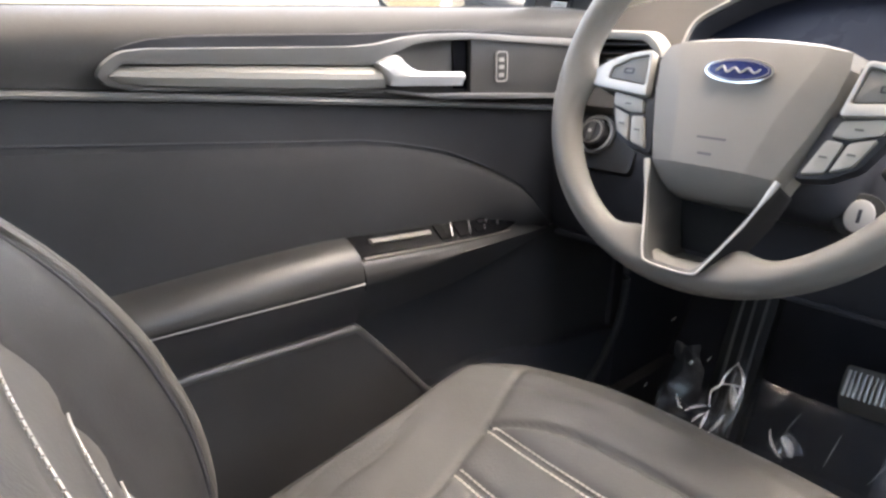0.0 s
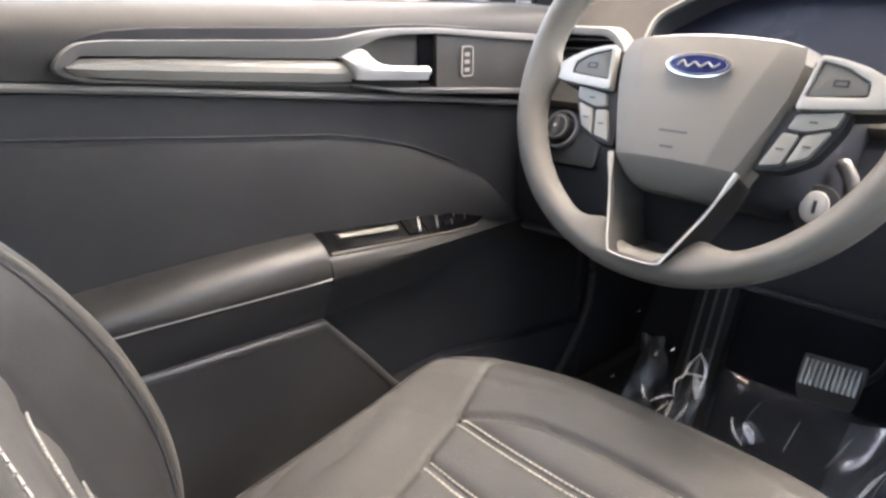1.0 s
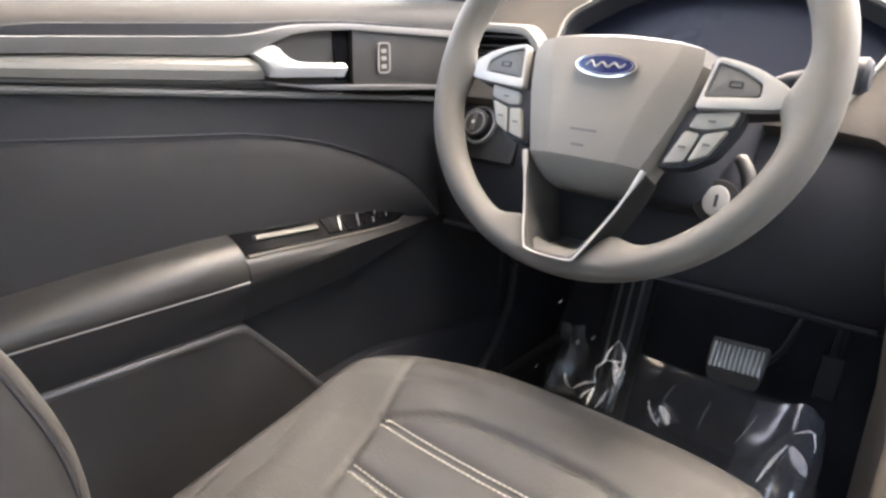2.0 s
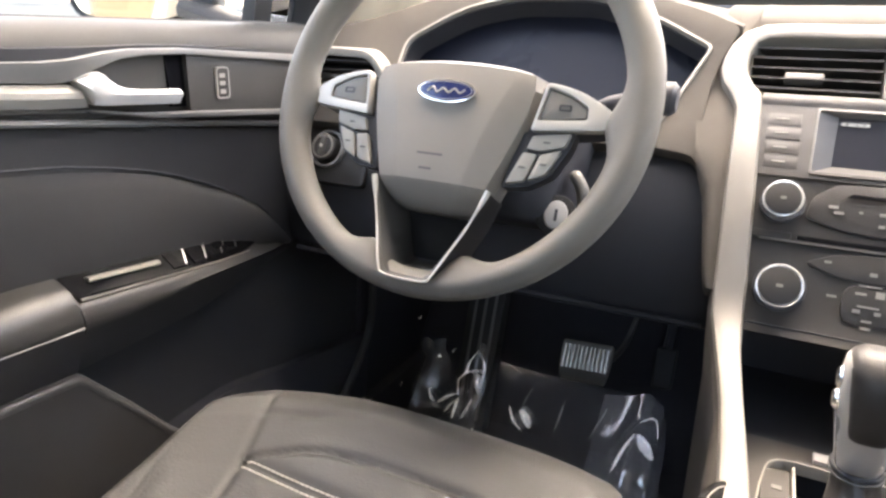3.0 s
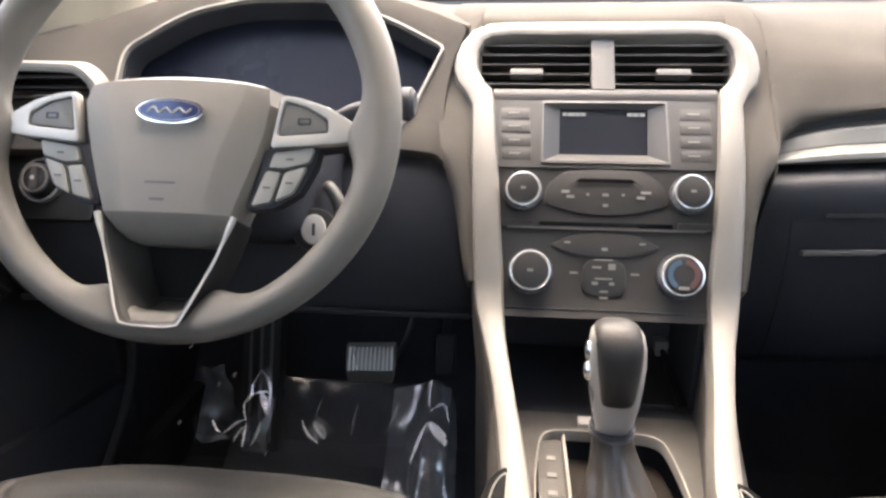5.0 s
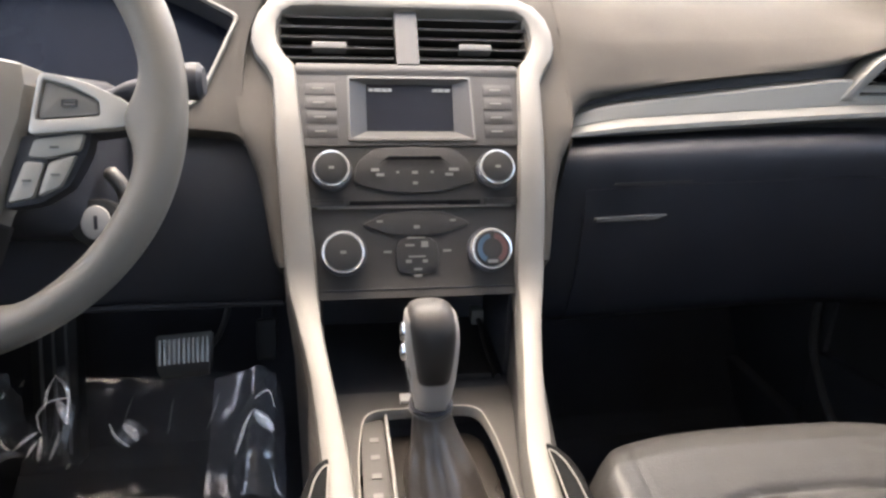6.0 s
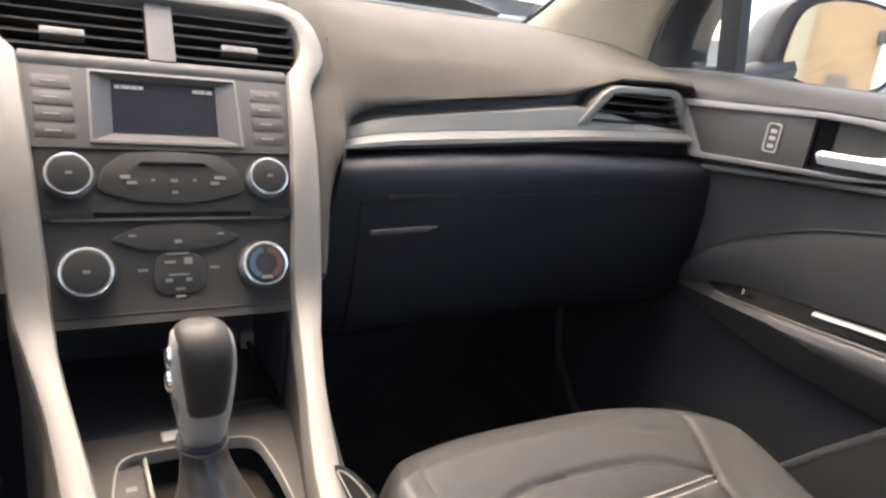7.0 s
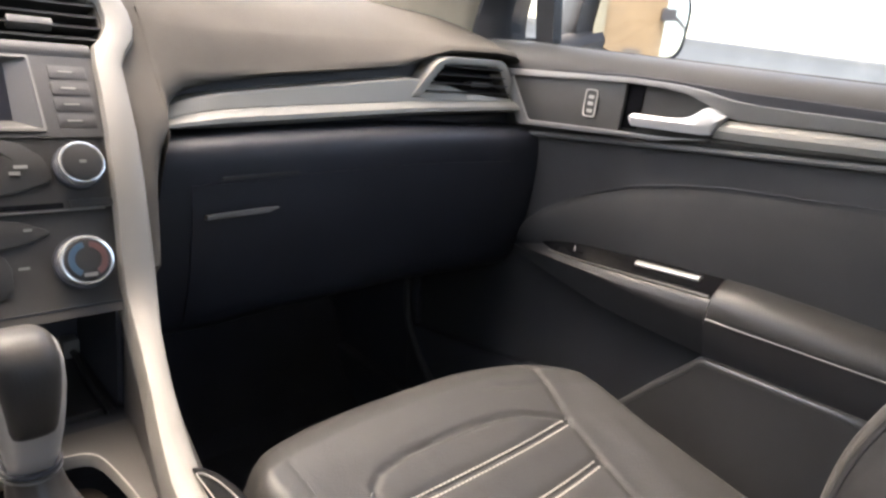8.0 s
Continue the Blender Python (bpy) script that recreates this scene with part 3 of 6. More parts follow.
    part("pull_cup", plate([(-0.114, 0.06), (-0.08, 0.06), (-0.05, 0.06), (-0.016, 0.06), (-0.010, 0.25), (-0.012, 0.50), (-0.05, 0.50), (-0.08, 0.50), (-0.114, 0.50)], 0.001, lambda u, v, w: top_fn(u, v, w + 0.0016)), M_GLOSS, sw, "black pull cup")
    # passenger's bar is paler and thicker: the stronger light on it, put into colour
    bar = [top_fn(u, 0.55, 0.0025) for u in np.linspace(-0.106, -0.014, 8)]
    part("pull_bar", tube(bar, 0.0052 if s < 0 else 0.0066, 8, squash=0.6), M_SILVER if s < 0 else M_FRAME, sw, "silver edge of the pull cup, its brightness set per side")
    part("edge_line", tube([top_fn(u, 0.0, -0.0008) for u in np.linspace(-0.128, 0.13, 14)], [0.0021 - 0.0001 * k for k in range(14)], 6), M_THUMB, sw, "pale edge of the switch panel, finer to the front")
    keys = ((0.012, 0.5), (0.045, 0.5), (0.075, 0.34), (0.086, 0.7), (0.104, 0.45)) if s < 0 else ((0.080, 0.42),)
    for i, (ku, kv) in enumerate(keys):
        wide_key = s < 0 and i < 2
        a, b = (0.013, 0.36) if wide_key else (0.009, 0.12)
        k = part("window_switch", plate([(ku - a, kv - b), (ku + a, kv - b), (ku + a, kv + b), (ku - a, kv + b)], 0.003, lambda u, v, w: top_fn(u, v, w + 0.003)), M_GLOSS, sw)
        lean = 0.006 if wide_key else 0.002
        tip = [(ku + a - lean - 0.0022, kv - b), (ku + a - lean + 0.0008, kv - b), (ku + a + lean + 0.0008, kv + b), (ku + a + lean - 0.0022, kv + b)]
        part("key_tip", plate(tip, 0.002, lambda u, v, w: top_fn(u, v, w + 0.0042)), M_CHROME, k, "chrome tip")
    # handle trim: grey frame, bright strip, lever
    def tilt(d):
        base = fn(d)
        return lambda u, v, w=0.0: base(u, v, w + 0.45 * (v - 0.722) * smooth((-0.03 - u) / 0.05))
    outer = fillet([(-0.373, 0.713), (-0.366, 0.7235), (-0.353, 0.7322), (-0.330, 0.7338), (-0.20, 0.7308), (-0.12, 0.7292), (-0.09, 0.7308), (-0.05, 0.7370), (-0.02, 0.7395), (0.05, 0.7395), (0.254, 0.7275), (0.214, 0.6505), (0.0, 0.6655), (-0.06, 0.6755), (-0.20, 0.6865), (-0.345, 0.6985), (-0.365, 0.704)], 0.006, 3)
    inner = fillet([(-0.352, 0.7218), (-0.27, 0.7180), (-0.19, 0.7135), (-0.10, 0.7083), (-0.086, 0.7095), (-0.063, 0.7205), (-0.034, 0.7295), (0.0, 0.7325), (0.05, 0.7325), (0.236, 0.7190), (0.197, 0.6590), (-0.02, 0.6725), (-0.06, 0.679), (-0.20, 0.6905), (-0.338, 0.7015), (-0.364, 0.7105)], 0.004, 3)
    part("handle_frame", ring(outer, inner, 0.012, tilt(0.7175), 0.0015), M_TRIM, door, "satin grey trim frame")
    rows = []
    for y, zm, zb in ((-0.3635, 0.7135, 0.7115), (-0.354, 0.7203, 0.7045), (-0.332, 0.7198, 0.7015), (-0.27, 0.7170, 0.6960), (-0.19, 0.7125, 0.6897), (-0.12, 0.7082, 0.6843), (-0.0885, 0.7066, 0.6822)):
        h = zm - zb
        rows.append([P(d, y + (0.014 if y > -0.1 else 0) * k, z) for d, z, k in ((0.742, zm, 0), (0.7245, zm - 0.0005, 0), (0.7175, zm - 0.14 * h, 0.14), (0.7145, zm - 0.3 * h, 0.3), (0.7145, zm - 0.55 * h, 0.55), (0.7215, zb + 0.001, 1), (0.742, zb, 1))])
    part("trim_strip", loft(rows), M_STRIP, door, "satin silver door trim strip", 30)
    groove = []
    for y, zt, zb in ((-0.354, 0.7330, 0.7300), (-0.34, 0.7375, 0.7310), (-0.325, 0.7405, 0.7315), (-0.29, 0.7425, 0.7310), (-0.20, 0.7418, 0.7285), (-0.12, 0.7408, 0.7270), (-0.085, 0.7408, 0.7290), (-0.05, 0.7415, 0.7350), (0.0, 0.7425, 0.7375), (0.05, 0.7420, 0.7370), (0.15, 0.7365, 0.7310), (0.25, 0.7310, 0.7255)):
        groove.append([P(d, y, z) for d, z in ((0.732, zt + 0.0015), (0.7268, zt), (0.7275, zb), (0.732, zb - 0.001))])
    part("trim_groove", sheet(groove, (s * 0.004, 0, 0)), M_DARK, door, "dark groove over the trim", 50)
    part("handle_recess", plate(fillet([(-0.075, 0.738), (0.06, 0.738), (0.07, 0.66), (-0.07, 0.676)], 0.002), 0.003, fn(0.7335)), M_DOOR, door, "dark recess behind the handle")
    # shade in the recess, put in as a black plate
    part("recess_shade", plate(fillet([(0.030, 0.733), (0.058, 0.733), (0.058, 0.672), (0.036, 0.674)], 0.001), 0.006, fn(0.728)), M_GLOSS, door, "black plate as shade beside the lock switch")
    sp = part("switch_plate", plate(fillet([(0.056, 0.7330), (0.237, 0.7195), (0.198, 0.6585), (0.056, 0.668)], 0.003), 0.012, fn(0.7215), bevel=0.0015), M_SWITCH, door, "dark grey lock switch plate")
    lk = part("lock_switch", plate(rect(0.094, 0.680, 0.112, 0.716, 0.004), 0.004, fn(0.7170), bevel=0.001), M_SWITCH, sp, "lock switch with pale rim")
    part("lock_rim", ring(rect(0.0935, 0.679, 0.1125, 0.717, 0.005), rect(0.0952, 0.6808, 0.1108, 0.7152, 0.004), 0.003, fn(0.7155)), M_KEY, lk, "pale rim")
    for z0 in (0.704, 0.695, 0.685):
        part("lock_mark", plate(rect(0.099, z0, 0.107, z0 + 0.005, 0.001), 0.001, fn(0.7160)), M_KEY, lk)
    rows = []
    for y, zt, zb, proud in ((-0.0890, 0.7108, 0.7094, 0.0), (-0.0815, 0.7142, 0.6980, 0.003), (-0.0745, 0.7170, 0.6862, 0.005), (-0.0670, 0.7185, 0.6852, 0.006), (-0.0600, 0.7155, 0.6846, 0.006), (-0.0530, 0.7090, 0.6842, 0.006), (-0.0450, 0.7035, 0.6838, 0.006), (-0.0360, 0.7003, 0.6833, 0.006), (-0.02, 0.6984, 0.6823, 0.006), (0.0, 0.6972, 0.6812, 0.006), (0.02, 0.6962, 0.6800, 0.006), (0.033, 0.6955, 0.6795, 0.005), (0.0385, 0.6930, 0.6830, 0.001)):
        zr = min(max(0.6975 - 0.0605 * (y + 0.084), zb + 0.4 * (zt - zb)), zt - 0.25 * (zt - zb))
        d0 = 0.7120 - proud
        rows.append([P(d, y, z) for d, z in ((0.726, zt - 0.001), (d0 + 0.0055, zt), (d0 + 0.0030, zt - 0.12 * (zt - zr)), (d0, zr), (d0 + 0.0012, zr - 0.35 * (zr - zb)), (d0 + 0.0052, zb), (0.724, zb + 0.001))])
    part("door_handle", loft(rows), M_HANDLE, door, "bright silver door handle", 28)
    # glass and its divider
    g = sheet([[Vector((s * (0.795 - 0.08 * f), y, 0.755 + 0.40 * f)) for f in (0, 0.5, 1)] for y in (-0.56, -0.2, 0.1, 0.245)], (s * 0.004, 0, 0))
    gl = part("window_pane", g, M_GLASS, door, "clear side window glass")
    gl.visible_shadow = False
    g = sheet([[Vector((s * (0.795 - 0.08 * f), y - (0.30 * f if y > 0.3 else 0), 0.755 + 0.40 * f)) for f in (0, 0.5, 1)] for y in (0.255, 0.46)], (s * 0.004, 0, 0))
    gl = part("window_pane", g, M_GLASS, door, "clear small quarter glass")
    gl.visible_shadow = False
    part("window_divider", loft([[Vector((s * (0.79 - 0.08 * f) + dx, 0.248 + 0.01 * f + dy, 0.755 + 0.40 * f)) for dx, dy in ((-0.012, -0.017), (0.012, -0.017), (0.012, 0.017), (-0.012, 0.017))] for f in (0, 1)]), M_RUBBER, door, "black upright between the panes")
    part("window_frame", tube([(s * 0.72, 0.06, 1.15), (s * 0.715, -0.2, 1.165), (s * 0.715, -0.56, 1.165)], 0.022, 8), M_RUBBER, door, "black upper window frame")
    part("window_frame", tube([(s * 0.795, -0.58, 0.75), (s * 0.715, -0.60, 1.165)], 0.025, 8), M_RUBBER, door, "black rear window frame")
    wip = [P(0.785, y, 0.7675 - 0.01 * smooth((y - 0.25) / 0.2)) for y in np.linspace(-0.60, 0.44, 20)]
    part("window_wiper", tube(wip, 0.004, 6), M_DOOR, door, "black rubber strip along the glass")
    return door


build_door(-1, "door_1")
build_door(1, "door_2")


def side_mirror(s):
    m = thing("side_mirror", (s * 0.90, 0.25, 0.76), "dark side mirror on a stalk outside the door", "side mirror", "side mirrors")
    c = Vector((s * 1.005, 0.235, 0.835))
    n = Vector((-s * 0.462, -0.886, 0.02)).normalized()
    u = Vector((0, 0, 1)).cross(n).normalized()
    v = n.cross(u)
    f = lambda a, b, w=0.0: c + u * a + v * b + n * w
    sg = 1 if s > 0 else -1
    o = [Vector((p[0] * sg, p[1])) for p in cat([(-0.100, -0.055), (-0.108, 0.0), (-0.09, 0.05), (-0.03, 0.07), (0.05, 0.066), (0.095, 0.045), (0.102, -0.01), (0.085, -0.06), (0.0, -0.075)], 5, True)]
    rings = [[f(p[0] * k, p[1] * k, w) for p in o] for w, k in ((0.006, 0.99), (0.008, 1.03), (0.0, 1.07), (-0.03, 1.05), (-0.07, 1.0), (-0.12, 0.85), (-0.15, 0.6), (-0.16, 0.2))]
    part("housing", loft(rings), M_RUBBER, m, "dark grey painted housing", 60)
    part("mirror_glass", plate([(p[0] * 0.85 + 0.009 * sg, p[1] * 0.92) for p in o], 0.004, lambda a, b, w: f(a, b, w + 0.0125)), M_MIRROR, m, "silvered mirror glass")
    part("stalk", tube([(s * 0.80, 0.30, 0.755), (s * 0.87, 0.30, 0.765), (s * 0.95, 0.275, 0.79)], [0.03, 0.026, 0.03], 10, squash=0.7), M_RUBBER, m)


side_mirror(-1)
side_mirror(1)
# ---------------------------------------------------------------- dashboard
STACK = cat([(0, 0.345, 0.792), (0, 0.326, 0.776), (0, 0.307, 0.758), (0, 0.275, 0.720), (0, 0.245, 0.690), (0, 0.215, 0.657), (0, 0.184, 0.615), (0, 0.147, 0.542), (0, 0.132, 0.512), (0, 0.098, 0.488),
             (0, 0.043, 0.463), (0, -0.033, 0.428), (0, -0.12, 0.411), (0, -0.22, 0.404)], 6)
ST_Z = [p.z for p in STACK][::-1]
ST_Y = [p.y for p in STACK][::-1]


def st_y(z):
    return interp(z, ST_Z, ST_Y)


def st(x, z, w=0.0):
    """A point on the face of the centre stack, w metres proud of it."""
    a, b = st_y(z - 0.003), st_y(z + 0.003)
    n = Vector((0, -0.006, b - a)).normalized()
    return Vector((x, st_y(z), z)) + n * w


dash = thing("dashboard", (0, 0.5, 0.45), "two-tone dashboard, soft grey top over black lower panels", "dashboard")


def pad_column(x):
    """Points of the soft top from its lower edge to the windscreen."""
    a = abs(x)
    end = Vector((x, screen_edge(x) + 0.01, 0.812))
    if a < 0.135:
        return [Vector((x, 0.322, 0.7765)), Vector((x, 0.345, 0.789)), Vector((x, 0.45, 0.803)), end]
    if a < 0.171:
        k = (a - 0.135) / 0.036
        wid = [(0.530, 0.141), (0.58, 0.150), (0.63, 0.158), (0.67, 0.163)]
        col = []
        for z in (0.530, 0.56, 0.60, 0.64, 0.68, 0.72, 0.75):
            back = 0.05 * max(0, k - 0.45) ** 2 / 0.3 * smooth((0.640 - z) / 0.05)
            inner = interp(z, (0.53, 0.60, 0.69, 0.705, 0.73, 0.76), (0.128, 0.132, 0.137, 0.144, 0.161, 0.155))
            outer = interp(z, (0.53, 0.60, 0.66, 0.70, 0.76), (0.146, 0.160, 0.172, 0.183, 0.172))
            xx = (inner + (outer - inner) * k) * (1 if x > 0 else -1)
            p = st(xx, z, -0.001)
            p.y += back
            col.append(p)
        xx = math.copysign(0.150 + 0.022 * k, x)
        return col + [Vector((xx, 0.345, 0.787)), Vector((xx, 0.45, 0.803)), end]
    zb = interp(a, (0.171, 0.178, 0.19, 0.204, 0.221, 0.26, 0.325, 0.40, 0.468, 0.505, 0.54, 0.57, 0.66, 0.70, 0.72, 0.74), (0.640, 0.652, 0.664, 0.676, 0.683, 0.6905, 0.699, 0.7075, 0.7135, 0.7195, 0.7325, 0.741, 0.7445, 0.742, 0.725, 0.70))
    yb = interp(a, (0.171, 0.2, 0.5, 0.74), (0.235, 0.245, 0.25, 0.235))
    m = max(0.772 - 0.012 * a, zb + 0.018)
    col = [Vector((x, yb + 0.03, zb - 0.006)), Vector((x, yb, zb)), Vector((x, yb + 0.003, zb + 0.008)), Vector((x, yb + 0.035, zb + (m - zb) * 0.62)), Vector((x, yb + 0.085, m)), Vector((x, 0.46, 0.798 - 0.01 * a)), end]
    if x > 0 and a < 0.235:
        # flows out of the pad beside the stack
        t = smooth((a - 0.171) / 0.064)
        ref = [st(interp(p.z, (0.53, 0.60, 0.66, 0.70, 0.76), (0.146, 0.160, 0.172, 0.183, 0.172)), p.z, -0.001) for p in col[:3]] + [st(0.1745, 0.75, -0.001), Vector((0.172, 0.345, 0.787)), Vector((0.172, 0.45, 0.803)), end]
        col = [q.lerp(p, t) for q, p in zip(ref, col)]
    return col


def pad_rows(xs):
    """The upright face and the flat top are divided apart, so that neighbouring columns agree."""
    out = []
    for x in xs:
        c, a = pad_column(x), abs(x)
        k = 1 if a < 0.135 else (6 if a < 0.171 else 3)
        line = cat(c, 6)
        cut = k * 6
        out.append(resample(line[:cut + 1], 14) + resample(line[cut:], 14)[1:])
    return out


xs = [-0.1345, -0.10, -0.05, 0, 0.05, 0.10, 0.1345, 0.136, 0.145, 0.155, 0.163, 0.1705, 0.1715, 0.176, 0.182, 0.19, 0.21, 0.244, 0.30, 0.36, 0.42, 0.48, 0.51, 0.524, 0.535, 0.545, 0.555, 0.57, 0.60, 0.66, 0.69, 0.70, 0.71, 0.72, 0.73]
part("top_pad", sheet(pad_rows(xs), (0, 0.03, -0.03)), M_PAD, dash, "warm grey soft-touch dash top", 60)
xs = [-0.1345, -0.136, -0.145, -0.155, -0.163, -0.1705]
part("pad_wing", sheet(pad_rows(xs), (0, 0.03, -0.02)), M_PAD, dash, "warm grey pad beside the stack", 60)

# driver's side: fascia with the instrument opening and the hood over it
SL = 0.76


def fas(u, v, w=0.0):
    n = Vector((0, -1, SL)).normalized()
    return Vector((u, 0.293 + (v - 0.754) * SL, v)) + n * w


hole = fillet([(-0.560, 0.672), (-0.562, 0.752), (-0.492, 0.794), (-0.42, 0.808), (-0.32, 0.808), (-0.245, 0.786), (-0.176, 0.753), (-0.198, 0.705), (-0.216, 0.668), (-0.53, 0.662)],
              [0.01, 0.015, 0.03, 0.02, 0.02, 0.03, 0.006, 0.03, 0.02, 0.02], 4)
edge = fillet([(-0.735, 0.66), (-0.735, 0.752), (-0.64, 0.775), (-0.56, 0.800), (-0.48, 0.824), (-0.37, 0.832), (-0.27, 0.815), (-0.185, 0.79), (-0.150, 0.775), (-0.166, 0.74), (-0.172, 0.69), (-0.163, 0.634), (-0.175, 0.647), (-0.215, 0.651), (-0.55, 0.645), (-0.735, 0.645)],
              [0, 0.01, 0.05, 0.05, 0.04, 0.05, 0.05, 0.04, 0.01, 0.02, 0.02, 0.01, 0.01, 0.01, 0.01, 0], 3)
part("instrument_fascia", plate(edge, 0.02, fas, holes=(hole,), bevel=0.0015), M_PAD, dash, "warm grey surround of the instruments", 40)
rows = []
for x in np.linspace(-0.735, -0.15, 40):
    zt = interp(x, (-0.735, -0.64, -0.56, -0.48, -0.42, -0.37, -0.32, -0.27, -0.185, -0.150), (0.752, 0.773, 0.797, 0.820, 0.828, 0.831, 0.827, 0.814, 0.789, 0.776))
    p = fas(x, zt, -0.001)
    end = Vector((x, screen_edge(x) + 0.01, 0.812))
    rows.append(resample(cat([p, p + Vector((0, 0.02, 0.004)), p.lerp(end, 0.3) + Vector((0, 0, 0.004)), p.lerp(end, 0.6), end], 5), 16))
part("instrument_hood", sheet(rows, (0, 0.0, -0.02)), M_PAD, dash, "warm grey hood over the instruments", 60)
part("instrument_panel", plate([(p[0], p[1]) for p in fillet([(-0.60, 0.63), (-0.60, 0.80), (-0.50, 0.83), (-0.25, 0.83), (-0.15, 0.78), (-0.19, 0.63)], 0.01)], 0.01, lambda u, v, w: fas(u, v, w - 0.034)), M_LENS, dash, "dark unlit instrument lens")
inner = [((p[0] + 0.37) * 0.985 - 0.37, (p[1] - 0.73) * 0.97 + 0.73) for p in hole]
outer = [((p[0] + 0.37) * 1.006 - 0.37, (p[1] - 0.73) * 1.012 + 0.73) for p in hole]
part("instrument_bezel", ring(outer, inner, 0.007, lambda u, v, w: fas(u, v, w + 0.003), 0.0015), M_SILVER, dash, "silver rim round the instruments")
well = [((p[0] + 0.37) * 0.975 - 0.37, (p[1] - 0.73) * 0.955 + 0.73) for p in hole]
part("instrument_well", ring(outer, well, 0.03, lambda u, v, w: fas(u, v, w - 0.005)), M_DARK, dash, "black well round the instruments")

# driver's knee panel
KN = cat([(0, 0.262, 0.648), (0, 0.232, 0.640), (0, 0.214, 0.622), (0, 0.202, 0.58), (0, 0.200, 0.53), (0, 0.208, 0.475), (0, 0.225, 0.452), (0, 0.27, 0.440), (0, 0.42, 0.435)], 4)
part("knee_panel", sheet([[Vector((x, p.y + 0.02 * smooth((-0.55 - x) / 0.2), p.z)) for p in KN] for x in (-0.73, -0.68, -0.6, -0.5, -0.4, -0.3, -0.2, -0.135)], (0, 0.02, 0.0)), M_DARK, dash, "black knee panel under the column", 60)
part("knee_panel_lip", tube([(x, 0.212, 0.4585) for x in np.linspace(-0.70, -0.14, 9)], 0.004, 6), M_DARK, dash)
# glovebox side
GV = cat([(0, 0.262, 0.634), (0, 0.228, 0.6335), (0, 0.207, 0.629), (0, 0.197, 0.614), (0, 0.195, 0.58), (0, 0.195, 0.54), (0, 0.204, 0.47), (0, 0.225, 0.42), (0, 0.28, 0.395), (0, 0.42, 0.385)], 4)


def gv_rows(x0, x1, n, lift=0.0, z0=0.0, z1=9.0):
    out = []
    for x in np.linspace(x0, x1, n):
        dz = interp(x, (0.16, 0.2, 0.305, 0.5, 0.72), (-0.006, -0.001, 0.0045, 0.0105, 0.0105))
        dy = -0.012 * smooth((x - 0.5) / 0.2) + 0.012 * smooth((0.22 - x) / 0.08)
        out.append([Vector((x, p.y + dy - lift, p.z + dz)) for p in GV if z0 <= p.z <= z1])
    return out


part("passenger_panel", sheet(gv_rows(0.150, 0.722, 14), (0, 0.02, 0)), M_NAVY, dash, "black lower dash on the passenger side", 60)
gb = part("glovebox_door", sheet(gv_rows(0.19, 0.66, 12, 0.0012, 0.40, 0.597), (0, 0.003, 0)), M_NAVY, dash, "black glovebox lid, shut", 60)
hd = plane_fn((0.246, 0.1885, 0.5605), (1, 0.02, 0.03), (0, 0.15, 1))
part("glovebox_handle", plate(fillet([(-0.045, -0.006), (0.026, -0.006), (0.040, -0.001), (0.022, 0.0), (-0.045, -0.001)], 0.0015), 0.006, hd, bevel=0.0012), M_BEZEL, gb, "black latch lip under a recess")
part("glovebox_seam", plate(fillet([(-0.025, 0.0335), (0.066, 0.0335), (0.066, 0.0365), (-0.025, 0.0365)], 0.001), 0.004, hd), M_STACK, gb)

# passenger trim strip
TX = (0.1715, 0.173, 0.178, 0.19, 0.21, 0.24, 0.32, 0.42, 0.50, 0.54, 0.60, 0.66, 0.70, 0.722)
TT = (0.6440, 0.6500, 0.6560, 0.6615, 0.6675, 0.6730, 0.6825, 0.6935, 0.7020, 0.702, 0.690, 0.684, 0.682, 0.681)
TM = (0.6425, 0.6445, 0.6465, 0.6500, 0.6540, 0.6585, 0.6640, 0.6695, 0.674, 0.676, 0.678, 0.680, 0.6805, 0.680)
TB = (0.6400, 0.6375, 0.6365, 0.6360, 0.6365, 0.6380, 0.6425, 0.649, 0.6545, 0.6565, 0.6595, 0.6625, 0.664, 0.6645)
rows, rows2 = [], []
for x, t, m, b in zip(TX, TT, TM, TB):
    y = 0.236 - 0.012 * smooth((x - 0.5) / 0.2)
    rows.append([Vector((x, y + dy, z)) for dy, z in ((0.03, t + 0.001), (0.008, t + 0.0005), (0.006, t - 0.001), (0.000, m + 0.001), (0.0005, m), (-0.003, m - 0.001), (-0.0105, m - 0.36 * (m - b)), (-0.0115, m - 0.62 * (m - b)), (0.004, b), (0.03, b))])
    rows2.append([Vector((x, y + dy, z)) for dy, z in ((0.06, t + 0.03), (0.036, t + 0.024), (0.030, t), (0.024, b), (0.026, b - 0.022), (0.06, b - 0.022))])
part("trim_strip", loft(rows), M_SILVER, dash, "satin silver strip across the dash", 24)
part("trim_backing", loft(rows2), M_DARK, dash, "black groove behind the silver strip")


